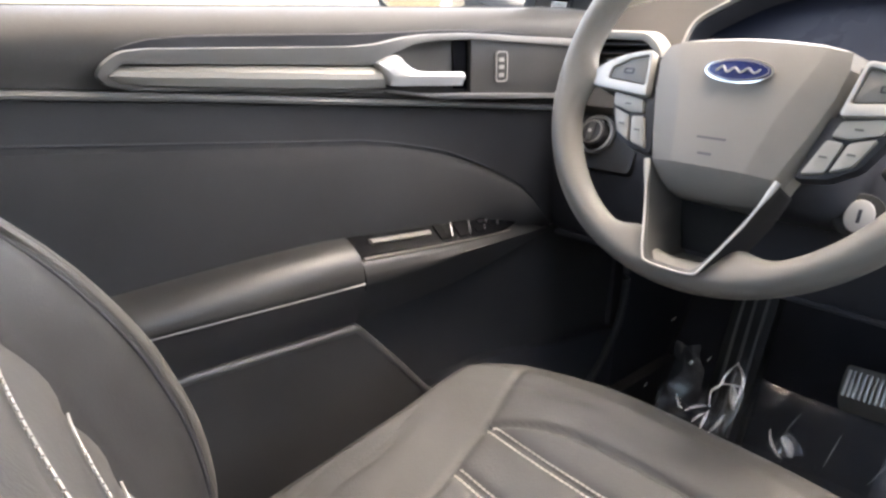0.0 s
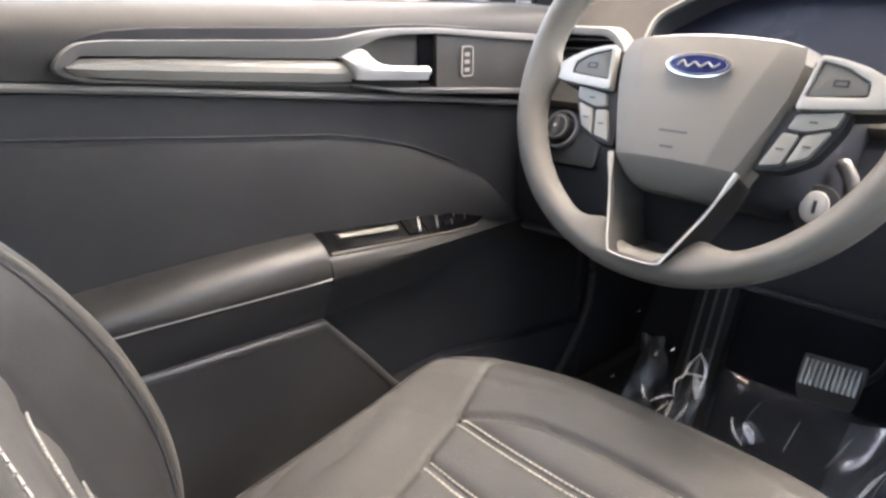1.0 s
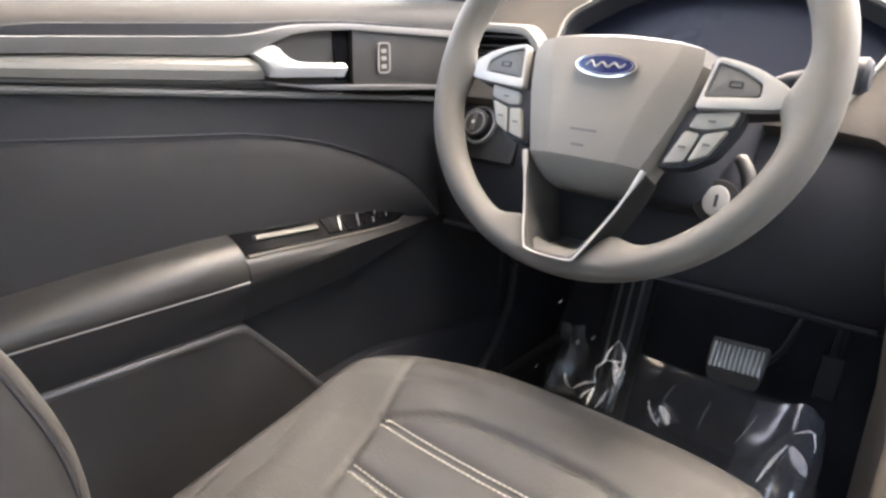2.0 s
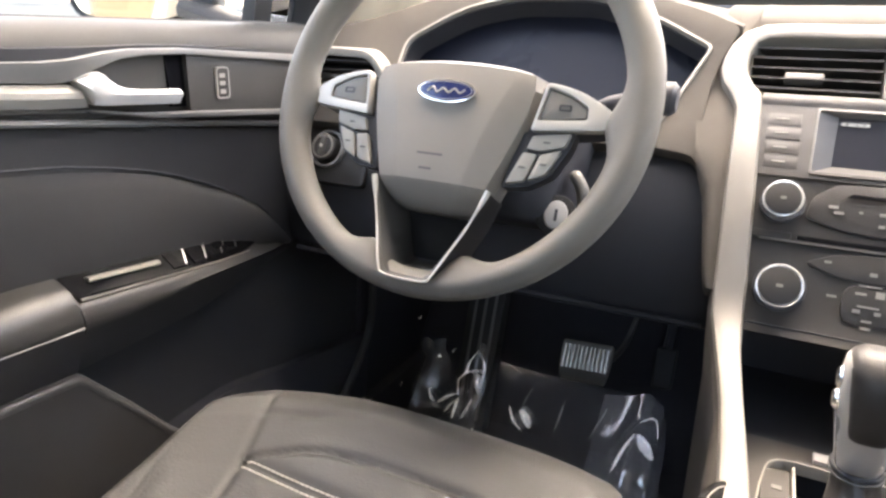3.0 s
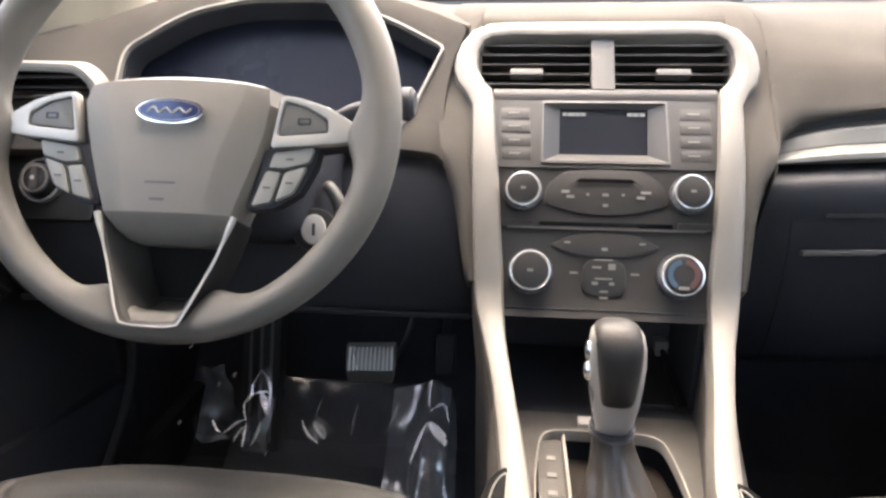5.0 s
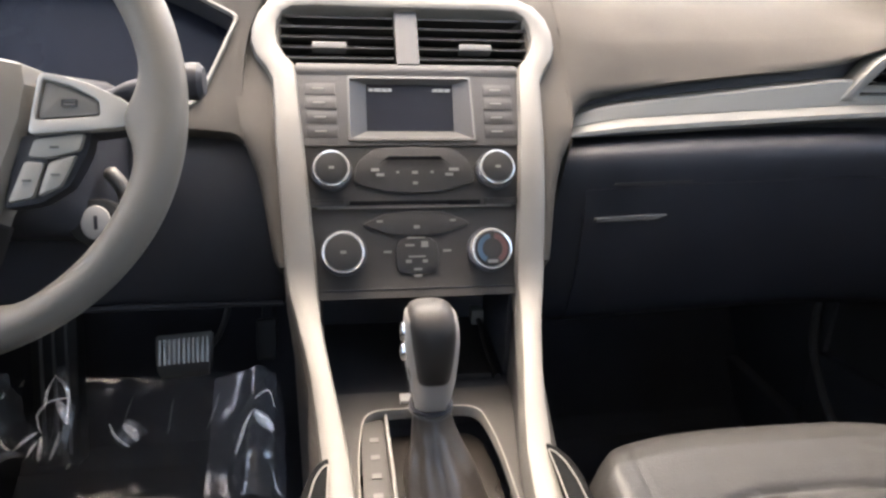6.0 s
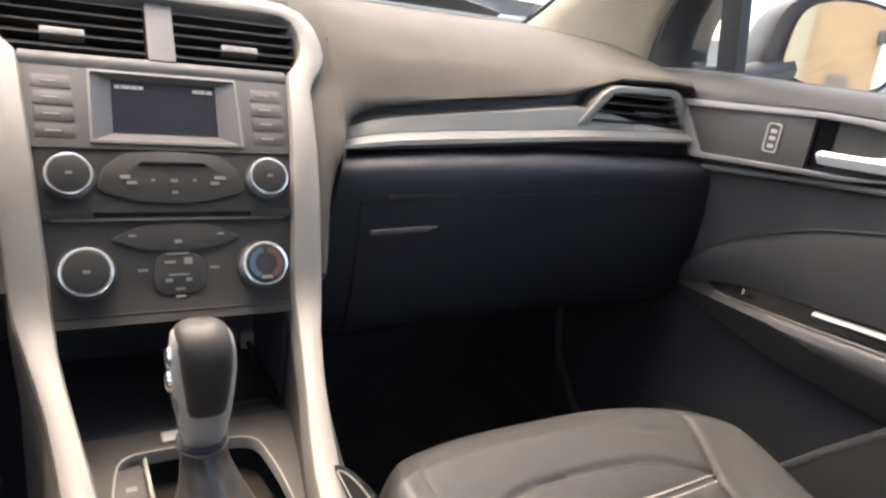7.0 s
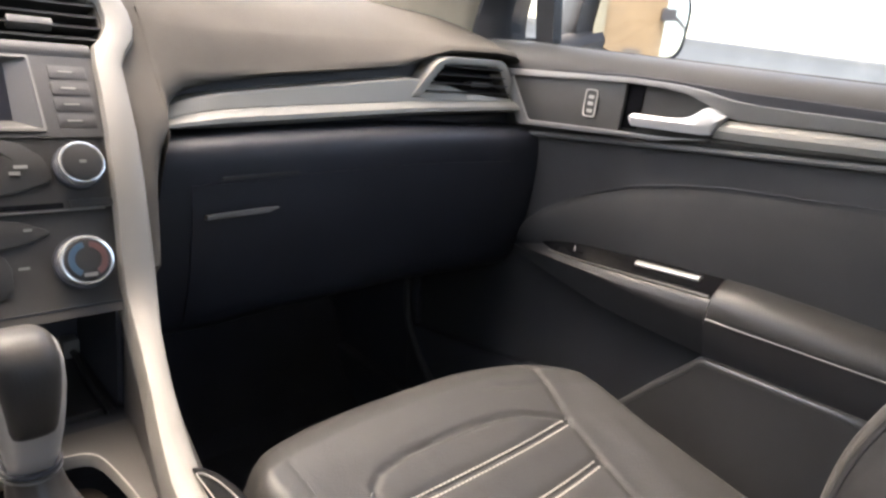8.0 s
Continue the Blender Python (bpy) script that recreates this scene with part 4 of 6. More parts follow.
def side_vent(s):
    f = lambda u, v, w=0.0: Vector((s * u, 0.236 - w, v))
    if s < 0:
        outer = fillet([(0.570, 0.673), (0.5665, 0.715), (0.588, 0.7385), (0.700, 0.741), (0.738, 0.668), (0.712, 0.667), (0.60, 0.672)], [0.004, 0.016, 0.014, 0.014, 0.01, 0.01, 0.01])
        inner = fillet([(0.580, 0.681), (0.578, 0.713), (0.594, 0.728), (0.688, 0.7305), (0.714, 0.680)], [0.003, 0.010, 0.010, 0.006, 0.006])
    else:
        outer = fillet([(0.500, 0.680), (0.541, 0.7280), (0.562, 0.7350), (0.678, 0.7375), (0.728, 0.668), (0.708, 0.667), (0.59, 0.671)], [0.004, 0.02, 0.02, 0.014, 0.01, 0.01, 0.01])
        inner = fillet([(0.517, 0.681), (0.5525, 0.7205), (0.566, 0.7258), (0.664, 0.7272), (0.698, 0.680)], [0.003, 0.012, 0.012, 0.006, 0.006])
    v = part("side_vent", ring(outer, inner, 0.028, f, 0.003), M_SILVER, dash, "silver framed side air vent")
    part("vent_box", plate(fillet([(0.510 if s > 0 else 0.573, 0.674), (0.545 if s > 0 else 0.58, 0.73), (0.69, 0.735), (0.71, 0.674)], 0.003), 0.004, lambda u, q, w: f(u, q, w - 0.024)), M_GLOSS, v)
    for k in range(4):
        z = 0.6865 + k * 0.0115
        a, b = (0.5215 if s > 0 else 0.580) + (z - 0.681) * (0.80 if s > 0 else 0.2), (0.6970 if s > 0 else 0.7125) - (z - 0.680) * (0.66 if s > 0 else 0.48)
        part("slat", plate(rect(a, -0.02, b, 0.0, 0.001), 0.0022, lambda u, q, w: Vector((s * u, 0.236 - 0.003 - q - 0.0, z + w + 0.25 * q + 0.004))), M_STACK, v)
    part("vent_tab", plate(rect(0.608, 0.6975, 0.648, 0.7040, 0.001), 0.014, lambda u, q, w: f(u, q, w + 0.002), bevel=0.001), M_TAB, v, "grey vent tab")


side_vent(1)
side_vent(-1)

# headlamp switch by the driver's door
hs = thing("headlamp_switch", (-0.655, 0.215, 0.60), "round headlamp switch in a dark dash panel", "switch")
fh = plane_fn((-0.638, 0.212, 0.607), (1, 0, 0), (0, 0.5, 1))
part("plate", plate(rect(-0.035, -0.045, 0.065, 0.038, 0.008), 0.03, fh, bevel=0.002), M_RADIO, hs, "dark grey switch plate")
part("ring", ring(circle(0, 0, 0.0265, 28), circle(0, 0, 0.0225, 28), 0.012, lambda u, v, w: fh(u, v, w + 0.008), 0.002), M_TRIM, hs, "satin grey ring")
part("inner_ring", ring(circle(0, 0, 0.0165, 28), circle(0, 0, 0.0140, 28), 0.003, lambda u, v, w: fh(u, v, w + 0.0175), 0.0008), M_THUMB, hs, "thin grey ring on the knob")
part("grip", plate(rect(-0.004, -0.013, 0.004, 0.013, 0.003), 0.006, lambda u, v, w: fh(u, v, w + 0.020), bevel=0.0015), M_SWITCH, hs, "grip bar of the knob")
part("knob", plate(circle(0, 0, 0.019, 24), 0.018, lambda u, v, w: fh(u, v, w + 0.016), bevel=0.002), M_STACK, hs)
part("mark", plate(circle(0, 0, 0.0025, 10), 0.001, lambda u, v, w: fh(u, v, w + 0.0206)), M_KEY, hs)
part("chrome_edge", plate(rect(-0.035, 0.034, 0.060, 0.038, 0.001), 0.004, lambda u, v, w: fh(u, v, w + 0.003)), M_SILVER, hs)

# ---------------------------------------------------------------- centre stack
stack = thing("centre_stack", (0, 0.2, 0.41), "centre stack of grey controls framed by satin silver legs", "control panel")
HW_Z = (0.405, 0.42, 0.44, 0.479, 0.506, 0.541, 0.58, 0.64, 0.69, 0.706, 0.73, 0.774)
HW = (0.096, 0.096, 0.096, 0.099, 0.101, 0.103, 0.106, 0.112, 0.118, 0.122, 0.140, 0.135)
sz = (0.503, 0.52, 0.56, 0.60, 0.64)
part("face", sheet([[st(x * interp(z, HW_Z, HW), z, -0.001) for x in np.linspace(-1, 1, 9)] for z in sz], (0, 0.03, -0.005)), M_STACK, stack, "dark grey control face")
TR = [((0, 0.760), (0, 0.7745)), ((0.05, 0.760), (0.05, 0.7745)), ((0.10, 0.7605), (0.10, 0.7745)), ((0.122, 0.759), (0.127, 0.773)), ((0.132, 0.754), (0.146, 0.766)), ((0.1365, 0.745), (0.158, 0.754)), ((0.137, 0.733), (0.1635, 0.740)), ((0.135, 0.724), (0.1645, 0.727)),
      ((0.128, 0.7135), (0.160, 0.7145)), ((0.1195, 0.7065), (0.149, 0.703)), ((0.1165, 0.694), (0.1415, 0.692)), ((0.113, 0.665), (0.139, 0.665)), ((0.110, 0.64), (0.1375, 0.64)), ((0.106, 0.60), (0.1345, 0.60)), ((0.103, 0.565), (0.132, 0.565)), ((0.1005, 0.541), (0.1305, 0.541)),
      ((0.100, 0.533), (0.1300, 0.533)), ((0.0985, 0.509), (0.1275, 0.509)), ((0.0955, 0.488), (0.1185, 0.488)), ((0.0910, 0.475), (0.1115, 0.475)), ((0.0860, 0.463), (0.1055, 0.463)), ((0.0785, 0.445), (0.1000, 0.445)), ((0.0713, 0.428), (0.0955, 0.428)), ((0.0675, 0.418), (0.0925, 0.418)), ((0.0645, 0.411), (0.0905, 0.411)), ((0.062, 0.4055), (0.090, 0.4055))]
full = [((-a[0], a[1]), (-b[0], b[1])) for a, b in TR[:0:-1]] + TR
rows = []
for a, b in full:
    q = [Vector((a[0] + (b[0] - a[0]) * f, a[1] + (b[1] - a[1]) * f, 0)) for f in (0, 0.0, 0.07, 0.22, 0.5, 0.78, 0.93, 1.0, 1.0)]
    rows.append([st(p.x, p.y, w) for p, w in zip(q, (-0.02, 0.0045, 0.0082, 0.0096, 0.0100, 0.0094, 0.0076, 0.003, -0.02))])
part("silver_frame", sheet(rows), M_LEG, stack, "satin silver wishbone frame", 30)
# vents at the top of the stack
for s, u0, u1 in ((-1, -0.1355, -0.013), (1, 0.013, 0.1355)):
    if s < 0:
        o = fillet([(u0, 0.722), (u0 + 0.012, 0.7105), (u1, 0.7105), (u1, 0.7605), (u0 + 0.006, 0.7605), (u0, 0.752)], 0.003)
    else:
        o = fillet([(u0, 0.7105), (u1 - 0.012, 0.7105), (u1, 0.722), (u1, 0.752), (u1 - 0.006, 0.7605), (u0, 0.7605)], 0.003)
    v = part("centre_vent", plate(o, 0.004, lambda a, b, w: st(a, b, w - 0.026)), M_GLOSS, stack, "black slatted air vent")
    for k in range(5):
        z = 0.7145 + k * 0.0098
        a, b = (u0 + (0.007 if k == 0 else 0.0015), u1 - 0.001) if s < 0 else (u0 + 0.001, u1 - (0.007 if k == 0 else 0.0015))
        bm = loft([[st(x, z + dz, w) for dz, w in ((0.0, 0.0), (0.0014, 0.0005), (0.0075, -0.022), (0.0055, -0.022))] for x in (a, b)])
        part("slat", bm, M_SLAT, v)
    cx = -0.083 if s < 0 else 0.075
    part("vent_tab", plate(rect(cx - 0.018, 0.7225, cx + 0.018, 0.7285, 0.001), 0.010, lambda a, b, w: st(a, b, w + 0.004), bevel=0.0008), M_BEZEL, v, "grey vent tab")
part("vent_divider", plate(rect(-0.0125, 0.7085, 0.0125, 0.761, 0.001), 0.02, lambda a, b, w: st(a, b, w + 0.003), bevel=0.001), M_FUNNEL, stack, "grey upright between the vents")
part("cross_bar", sheet([[st(x, z, w) for z, w in ((0.710, -0.004), (0.7085, 0.002), (0.7025, 0.003), (0.699, 0.0), (0.698, -0.012))] for x in np.linspace(-0.118, 0.118, 7)], (0, 0.01, 0)), M_FUNNEL, stack, "grey bar under the vents")
# screen: recessed behind a grey bezel
upper = [(-0.111, 0.637), (-0.055, 0.637), (0, 0.637), (0.055, 0.637), (0.111, 0.637), (0.1135, 0.655), (0.1155, 0.675), (0.1175, 0.699), (0.06, 0.699), (0, 0.699), (-0.06, 0.699), (-0.1175, 0.699), (-0.1155, 0.675), (-0.1135, 0.655)]
part("radio_face", plate(upper, 0.006, lambda a, b, w: st(a, b, w + 0.0005), holes=(rect(-0.064, 0.6425, 0.064, 0.6965, 0.002),)), M_RADIO, stack, "dark radio face")
scr = plane_fn((0, 0.2385, 0.6685), (1, 0, 0), (0, 0.55, 1))
ins = [(-0.046, -0.0255), (0.046, -0.0255), (0.046, 0.0255), (-0.046, 0.0255)]
outs = [(-0.064, 0.6425), (0.064, 0.6425), (0.064, 0.6965), (-0.064, 0.6965)]
fb = bmesh.new()
A = [fb.verts.new(st(a, b, 0.001)) for a, b in outs]
B = [fb.verts.new(scr(a, b, 0.0)) for a, b in ins]
for i in range(4):
    fb.faces.new((A[i], A[(i + 1) % 4], B[(i + 1) % 4], B[i]))
part("screen_funnel", fb, M_FUNNEL, stack, "grey sloping surround of the screen", 20)
sc = part("screen", plate(rect(-0.05, -0.029, 0.05, 0.029), 0.004, lambda a, b, w: scr(a, b, w - 0.001)), M_SCREEN, stack, "dark radio display with two small readouts")
for x0, x1 in ((-0.043, -0.039), (-0.0375, -0.030), (-0.029, -0.024), (-0.023, -0.019), (0.025, 0.030), (0.031, 0.0365), (0.038, 0.043)):
    part("readout", plate(rect(x0, 0.0175, x1, 0.0208), 0.0006, lambda a, b, w: scr(a, b, w + 0.0006)), M_LCDTEXT, sc)
part("screen_rim", ring(rect(-0.0655, 0.641, 0.0655, 0.698, 0.002), rect(-0.0635, 0.643, 0.0635, 0.696, 0.002), 0.003, lambda a, b, w: st(a, b, w + 0.002)), M_BEZEL, stack)
for s in (-1, 1):
    for k in range(4):
        z = 0.649 + k * 0.0125
        c = s * (0.091 + 0.0008 * k)
        b = part("preset_key", plate(rect(c - 0.0155, z - 0.005, c + 0.0155, z + 0.005, 0.0015), 0.004, lambda a, q, w: st(a, q, w + 0.0007), bevel=0.0002), M_RADIO, stack)
        part("key_mark", plate(rect(c - 0.008, z - 0.0004, c + 0.004, z + 0.0008), 0.0006, lambda a, q, w: st(a, q, w + 0.0012)), M_MARK, b)


def knob(x, z, r, name, label, colour=None):
    n = (st(x, z, 1) - st(x, z, 0)).normalized()
    f = plane_fn(st(x, z), (1, 0, 0), n.cross(Vector((1, 0, 0))))
    k = part(name, plate(circle(0, 0, r * 0.875, 28), 0.02, lambda a, b, w: f(a, b, w + 0.016), bevel=0.002), M_STACK, stack, label)
    part("chrome_ring", ring(circle(0, 0, r * 1.0, 40), circle(0, 0, r * 0.86, 40), 0.016, lambda a, b, w: f(a, b, w + 0.0145), 0.0015), M_RING, k, "bright chrome ring")
    part("knob_skirt", plate(circle(0, 0, r * 1.12, 28), 0.004, lambda a, b, w: f(a, b, w + 0.002), bevel=0.001), M_DARK, k)
    if colour:
        def arc(a0, a1):
            turn = [radians(a0 + (a1 - a0) * k / 10) for k in range(11)]
            return [(r * 0.74 * math.cos(a), r * 0.74 * math.sin(a)) for a in turn] + [(r * 0.50 * math.cos(a), r * 0.50 * math.sin(a)) for a in turn[::-1]]
        part("cold_mark", plate(arc(100, 240), 0.0006, lambda a, b, w: f(a, b, w + 0.0166)), M_BLUEMARK, k, "blue temperature arc")
        part("hot_mark", plate(arc(-60, 80), 0.0006, lambda a, b, w: f(a, b, w + 0.0166)), M_RED, k, "dull red temperature arc")
        part("mark", plate(rect(-r * 0.25, -r * 0.70, r * 0.25, -r * 0.54), 0.0006, lambda a, b, w: f(a, b, w + 0.0166)), M_MARK, k)
    else:
        part("mark", plate(rect(-r * 0.14, -r * 0.08, r * 0.14, r * 0.06), 0.0006, lambda a, b, w: f(a, b, w + 0.0166)), M_MARK, k)


knob(-0.083, 0.6145, 0.0180, "tuning_knob", "dark knob with chrome ring")
knob(0.083, 0.6145, 0.0180, "volume_knob", "dark knob with chrome ring")
knob(-0.0735, 0.5415, 0.0206, "fan_knob", "dark knob with chrome ring")
knob(0.0735, 0.5415, 0.0206, "temperature_knob", "chrome ringed knob with blue and red marks", True)
# raised key islands, slot and marks
isl = [(-0.062, 0.604), (-0.03, 0.596), (0.0, 0.594), (0.03, 0.596), (0.062, 0.604), (0.058, 0.622), (0.04, 0.634), (0.0, 0.636), (-0.04, 0.634), (-0.058, 0.622)]
ri = part("radio_keys", plate(fillet(isl, 0.006), 0.004, lambda a, q, w: st(a, q, w + 0.0012), bevel=0.0010), M_STACK, stack, "dark curved radio key island")
part("key_groove", plate(fillet([(-0.03, 0.624), (0.03, 0.624), (0.036, 0.620), (0.026, 0.627), (-0.026, 0.627), (-0.036, 0.620)], 0.001), 0.001, lambda a, q, w: st(a, q, w + 0.0024)), M_GLOSS, ri)
for x0, z0, x1, z1 in ((-0.044, 0.614, -0.036, 0.6165), (-0.039, 0.6095, -0.031, 0.612), (0.031, 0.6095, 0.039, 0.612), (0.035, 0.614, 0.045, 0.6165), (-0.003, 0.6115, 0.003, 0.614), (-0.019, 0.612, -0.016, 0.614), (0.016, 0.612, 0.019, 0.614), (-0.0025, 0.602, 0.0025, 0.6045)):
    part("key_mark", plate(rect(x0, z0, x1, z1), 0.0006, lambda a, q, w: st(a, q, w + 0.0024)), M_MARK, ri)
part("disc_slot", plate(rect(-0.066, 0.5835, 0.066, 0.5875, 0.001), 0.002, lambda a, q, w: st(a, q, w + 0.0012)), M_GLOSS, stack, "black disc slot")
part("slot_lip", plate(rect(-0.098, 0.5812, 0.098, 0.5826), 0.002, lambda a, q, w: st(a, q, w + 0.0019)), M_BEZEL, stack, "thin grey lip under the slot")
for x in (-0.088, 0.088):
    part("slot_key", plate(rect(x - 0.017, 0.583, x + 0.017, 0.589, 0.001), 0.004, lambda a, q, w: st(a, q, w + 0.002), bevel=0.001), M_STACK, stack)
isl2 = [(-0.056, 0.566), (-0.03, 0.5765), (0.0, 0.579), (0.03, 0.5765), (0.056, 0.566), (0.03, 0.5575), (0.0, 0.5555), (-0.03, 0.5575)]
part("climate_arc", plate(fillet(isl2, 0.006), 0.004, lambda a, q, w: st(a, q, w + 0.0010), bevel=0.001), M_STACK, stack, "dark curved key arc")
cl = part("climate_keys", plate(rect(-0.0215, 0.5205, 0.0215, 0.5535, 0.013, 6), 0.004, lambda a, q, w: st(a, q, w + 0.0008), bevel=0.001), M_STACK, stack, "dark climate key block")
for x0, z0, x1, z1 in ((-0.003, 0.562, 0.003, 0.565), (-0.010, 0.553, 0.008, 0.5545), (-0.012, 0.546, -0.003, 0.548), (0.004, 0.545, 0.011, 0.5505), (-0.009, 0.536, 0.008, 0.5375), (-0.012, 0.531, -0.006, 0.534), (0.005, 0.531, 0.010, 0.534), (-0.004, 0.524, 0.004, 0.526), (-0.004, 0.518, 0.004, 0.520), (-0.034, 0.5405, -0.026, 0.5425), (0.026, 0.5405, 0.034, 0.5425), (-0.04, 0.568, -0.034, 0.570), (0.034, 0.568, 0.04, 0.570)):
    part("key_mark", plate(rect(x0, z0, x1, z1), 0.0006, lambda a, q, w: st(a, q, w + 0.0013)), M_MARK, cl)
# cubby under the controls
part("cubby_roof", sheet([[Vector((x, y, z)) for y, z in ((0.128, 0.5035), (0.20, 0.497), (0.30, 0.47))] for x in (-0.102, 0.102)], (0, 0, 0.006)), M_DARK, stack, "black roof of the open cubby")
part("cubby_floor", block((-0.10, 0.1145, 0.385), (0.10, 0.28, 0.397), 0.002), M_DARK, stack, "black floor of the open cubby")
part("cubby_back", block((-0.11, 0.27, 0.38), (0.11, 0.30, 0.50)), M_DARK, stack, "black back of the open cubby")
for s in (-1, 1):
    part("cubby_side", sheet([[Vector((s * hx, y, z)) for z in (0.36, 0.500)] for hx, y in ((0.096, 0.14), (0.097, 0.16), (0.10, 0.29))], (s * 0.004, 0, 0)), M_DARK, stack, "black side of the open cubby")

# ---------------------------------------------------------------- centre console
con = thing("centre_console", (0, -0.2, 0.0), "grey centre console with black gear gate", "console")
gate_o = fillet([(-0.058, 0.078), (0.056, 0.078), (0.064, 0.02), (0.064, -0.20), (-0.066, -0.20), (-0.066, 0.02)], [0.02, 0.02, 0.06, 0.01, 0.01, 0.06], 5)
fc = lambda u, v, w=0.0: Vector((u, v, 0.3995 + w))
part("console_top", plate(rect(-0.10, -0.62, 0.10, 0.114), 0.004, lambda u, v, w: fc(u, v, w), holes=([(p[0], p[1]) for p in gate_o],)), M_CONSOLE, con, "brownish grey console top")
for s in (-1, 1):
    rows = []
    for y, z, x in ((0.147, 0.535, 0.130), (0.132, 0.512, 0.1275), (0.098, 0.488, 0.1175), (0.043, 0.463, 0.1045), (-0.033, 0.428, 0.0945), (-0.12, 0.411, 0.090), (-0.22, 0.404, 0.09), (-0.62, 0.40, 0.10)):
        wd = smooth((0.04 - y) / 0.10)
        rows.append([Vector((s * a, y + b, c)) for a, b, c in ((x - 0.012, 0.0, z - 0.006), (x, 0.0, z - 0.001), (x + 0.003 + 0.007 * wd, 0.004, z - 0.008), (x + 0.003 + 0.011 * wd, 0.010, z - 0.03), (x - 0.002 + 0.018 * wd, 0.014, z - 0.10), (x - 0.004 + 0.022 * wd, 0.02, 0.0))])
    part("console_side", sheet(rows, (-s * 0.004, 0, 0)), M_CONSOLE, con, "brownish grey console flank", 60)
    rows = [[Vector((s * x, y, z)), Vector((s * (x - 0.001), y, (z + 0.398) / 2)), Vector((s * (x - 0.002), y, 0.396))] for y, z, x in ((0.128, 0.507, 0.099), (0.098, 0.486, 0.0965), (0.043, 0.461, 0.087), (-0.033, 0.427, 0.0725), (-0.12, 0.410, 0.066), (-0.22, 0.403, 0.064))]
    part("leg_inner", sheet(rows, (s * 0.003, 0, 0)), M_CONSOLE, con, "brownish grey inner flank", 60)
    lid = fillet([(s * 0.0888, -0.031), (s * 0.096, -0.035), (s * 0.1035, -0.046), (s * 0.109, -0.066), (s * 0.118, -0.20), (s * 0.0895, -0.20), (s * 0.0900, -0.06)], 0.005)
    part("console_lid", plate(lid, 0.008, lambda u, v, w: Vector((u, v, 0.4385 + 0.12 * (v + 0.035) + w)), bevel=0.001), M_SOCKET, con, "black console lid edge")
    inner_lid = [(s * 0.0893 + (p[0] - s * 0.0893) * 0.72, p[1] - 0.0075 if p[1] > -0.19 else p[1]) for p in lid]
    part("lid_edging", tube([Vector((p[0], p[1], 0.4391 + 0.12 * (p[1] + 0.035))) for p in inner_lid], 0.0006, 6, closed=True), M_SILVER, con, "thin silver edging")
gate_i = [(p[0] * 0.972, (p[1] + 0.06) * 0.986 - 0.06) for p in gate_o]
part("gate_ring", ring(gate_o, gate_i, 0.012, lambda u, v, w: fc(u, v, w + 0.005), 0.0012), M_SILVER, con, "satin metal ring round the gear gate")
part("gate_base", plate(gate_i, 0.01, lambda u, v, w: fc(u, v, w - 0.028)), M_GATE, con, "gloss brown black gear gate")
part("gear_strip", plate(fillet([(-0.062, 0.06), (-0.040, 0.066), (-0.036, -0.19), (-0.062, -0.19)], 0.006), 0.006, lambda u, v, w: fc(u, v, w + 0.002), bevel=0.001), M_CONSOLE, con, "grey strip of gear letters")
part("gear_strip_edge", plate(fillet([(-0.0388, 0.069), (-0.0358, 0.072), (-0.0345, 0.0), (-0.0345, -0.19), (-0.0375, -0.19), (-0.0377, 0.0)], 0.001), 0.010, lambda u, v, w: fc(u, v, w + 0.004), bevel=0.0012), M_SILVER, con, "satin metal edge of the letter strip")
for v in (0.034, 0.010, -0.014, -0.038):
    part("gear_mark", plate(rect(-0.054, v - 0.003, -0.046, v + 0.003), 0.0006, lambda u, q, w: fc(u, q, w + 0.0028)), M_MARK, con)

lev = thing("gear_lever", (0.0, 0.02, 0.40), "leather topped gear lever with silver collar", "gear lever")


def boot_ring(z):
    """Soft leather gathered in a few broad folds, deeper towards the foot."""
    zs = (0.368, 0.392, 0.402, 0.416, 0.434, 0.456)
    xx, yy = interp(z, zs, (0.008, 0.0065, 0.006, 0.004, 0.001, -0.001)), interp(z, zs, (-0.015, 0.0, 0.003, 0.010, 0.016, 0.019))
    w, h = interp(z, zs, (0.036, 0.0300, 0.0275, 0.0225, 0.0180, 0.0152)), interp(z, zs, (0.062, 0.046, 0.040, 0.031, 0.022, 0.017))
    deep = interp(z, zs, (0.10, 0.10, 0.11, 0.10, 0.06, 0.0))
    row = []
    for k in range(72):
        a = 2 * math.pi * k / 72
        fold = 1 - abs(math.sin(2.5 * a + 0.6 + 14 * (z - 0.40))) ** 0.7
        f = 1 + deep * (1.5 * fold - 0.5) + 0.05 * deep / 0.1 * math.sin(7 * a + 40 * z) + 0.02 * noise.noise(Vector((math.cos(a) * 3, math.sin(a) * 3, z * 90)))
        row.append(Vector((xx + w * f * math.cos(a), yy + h * f * math.sin(a), z)))
    return row


part("boot", loft([boot_ring(z) for z in np.linspace(0.368, 0.456, 23)]), M_BOOT, lev, "brown grey gathered leather gear boot", 60)


def lever_ring(z, x, y, hw, hd, n=28, flat=2.7):
    out = []
    for k in range(n):
        a = 2 * math.pi * k / n
        c, s_ = math.cos(a), math.sin(a)
        out.append(Vector((x + math.copysign(abs(c) ** (2 / flat), c) * hw, y + math.copysign(abs(s_) ** (2 / flat), s_) * hd, z)))
    return out


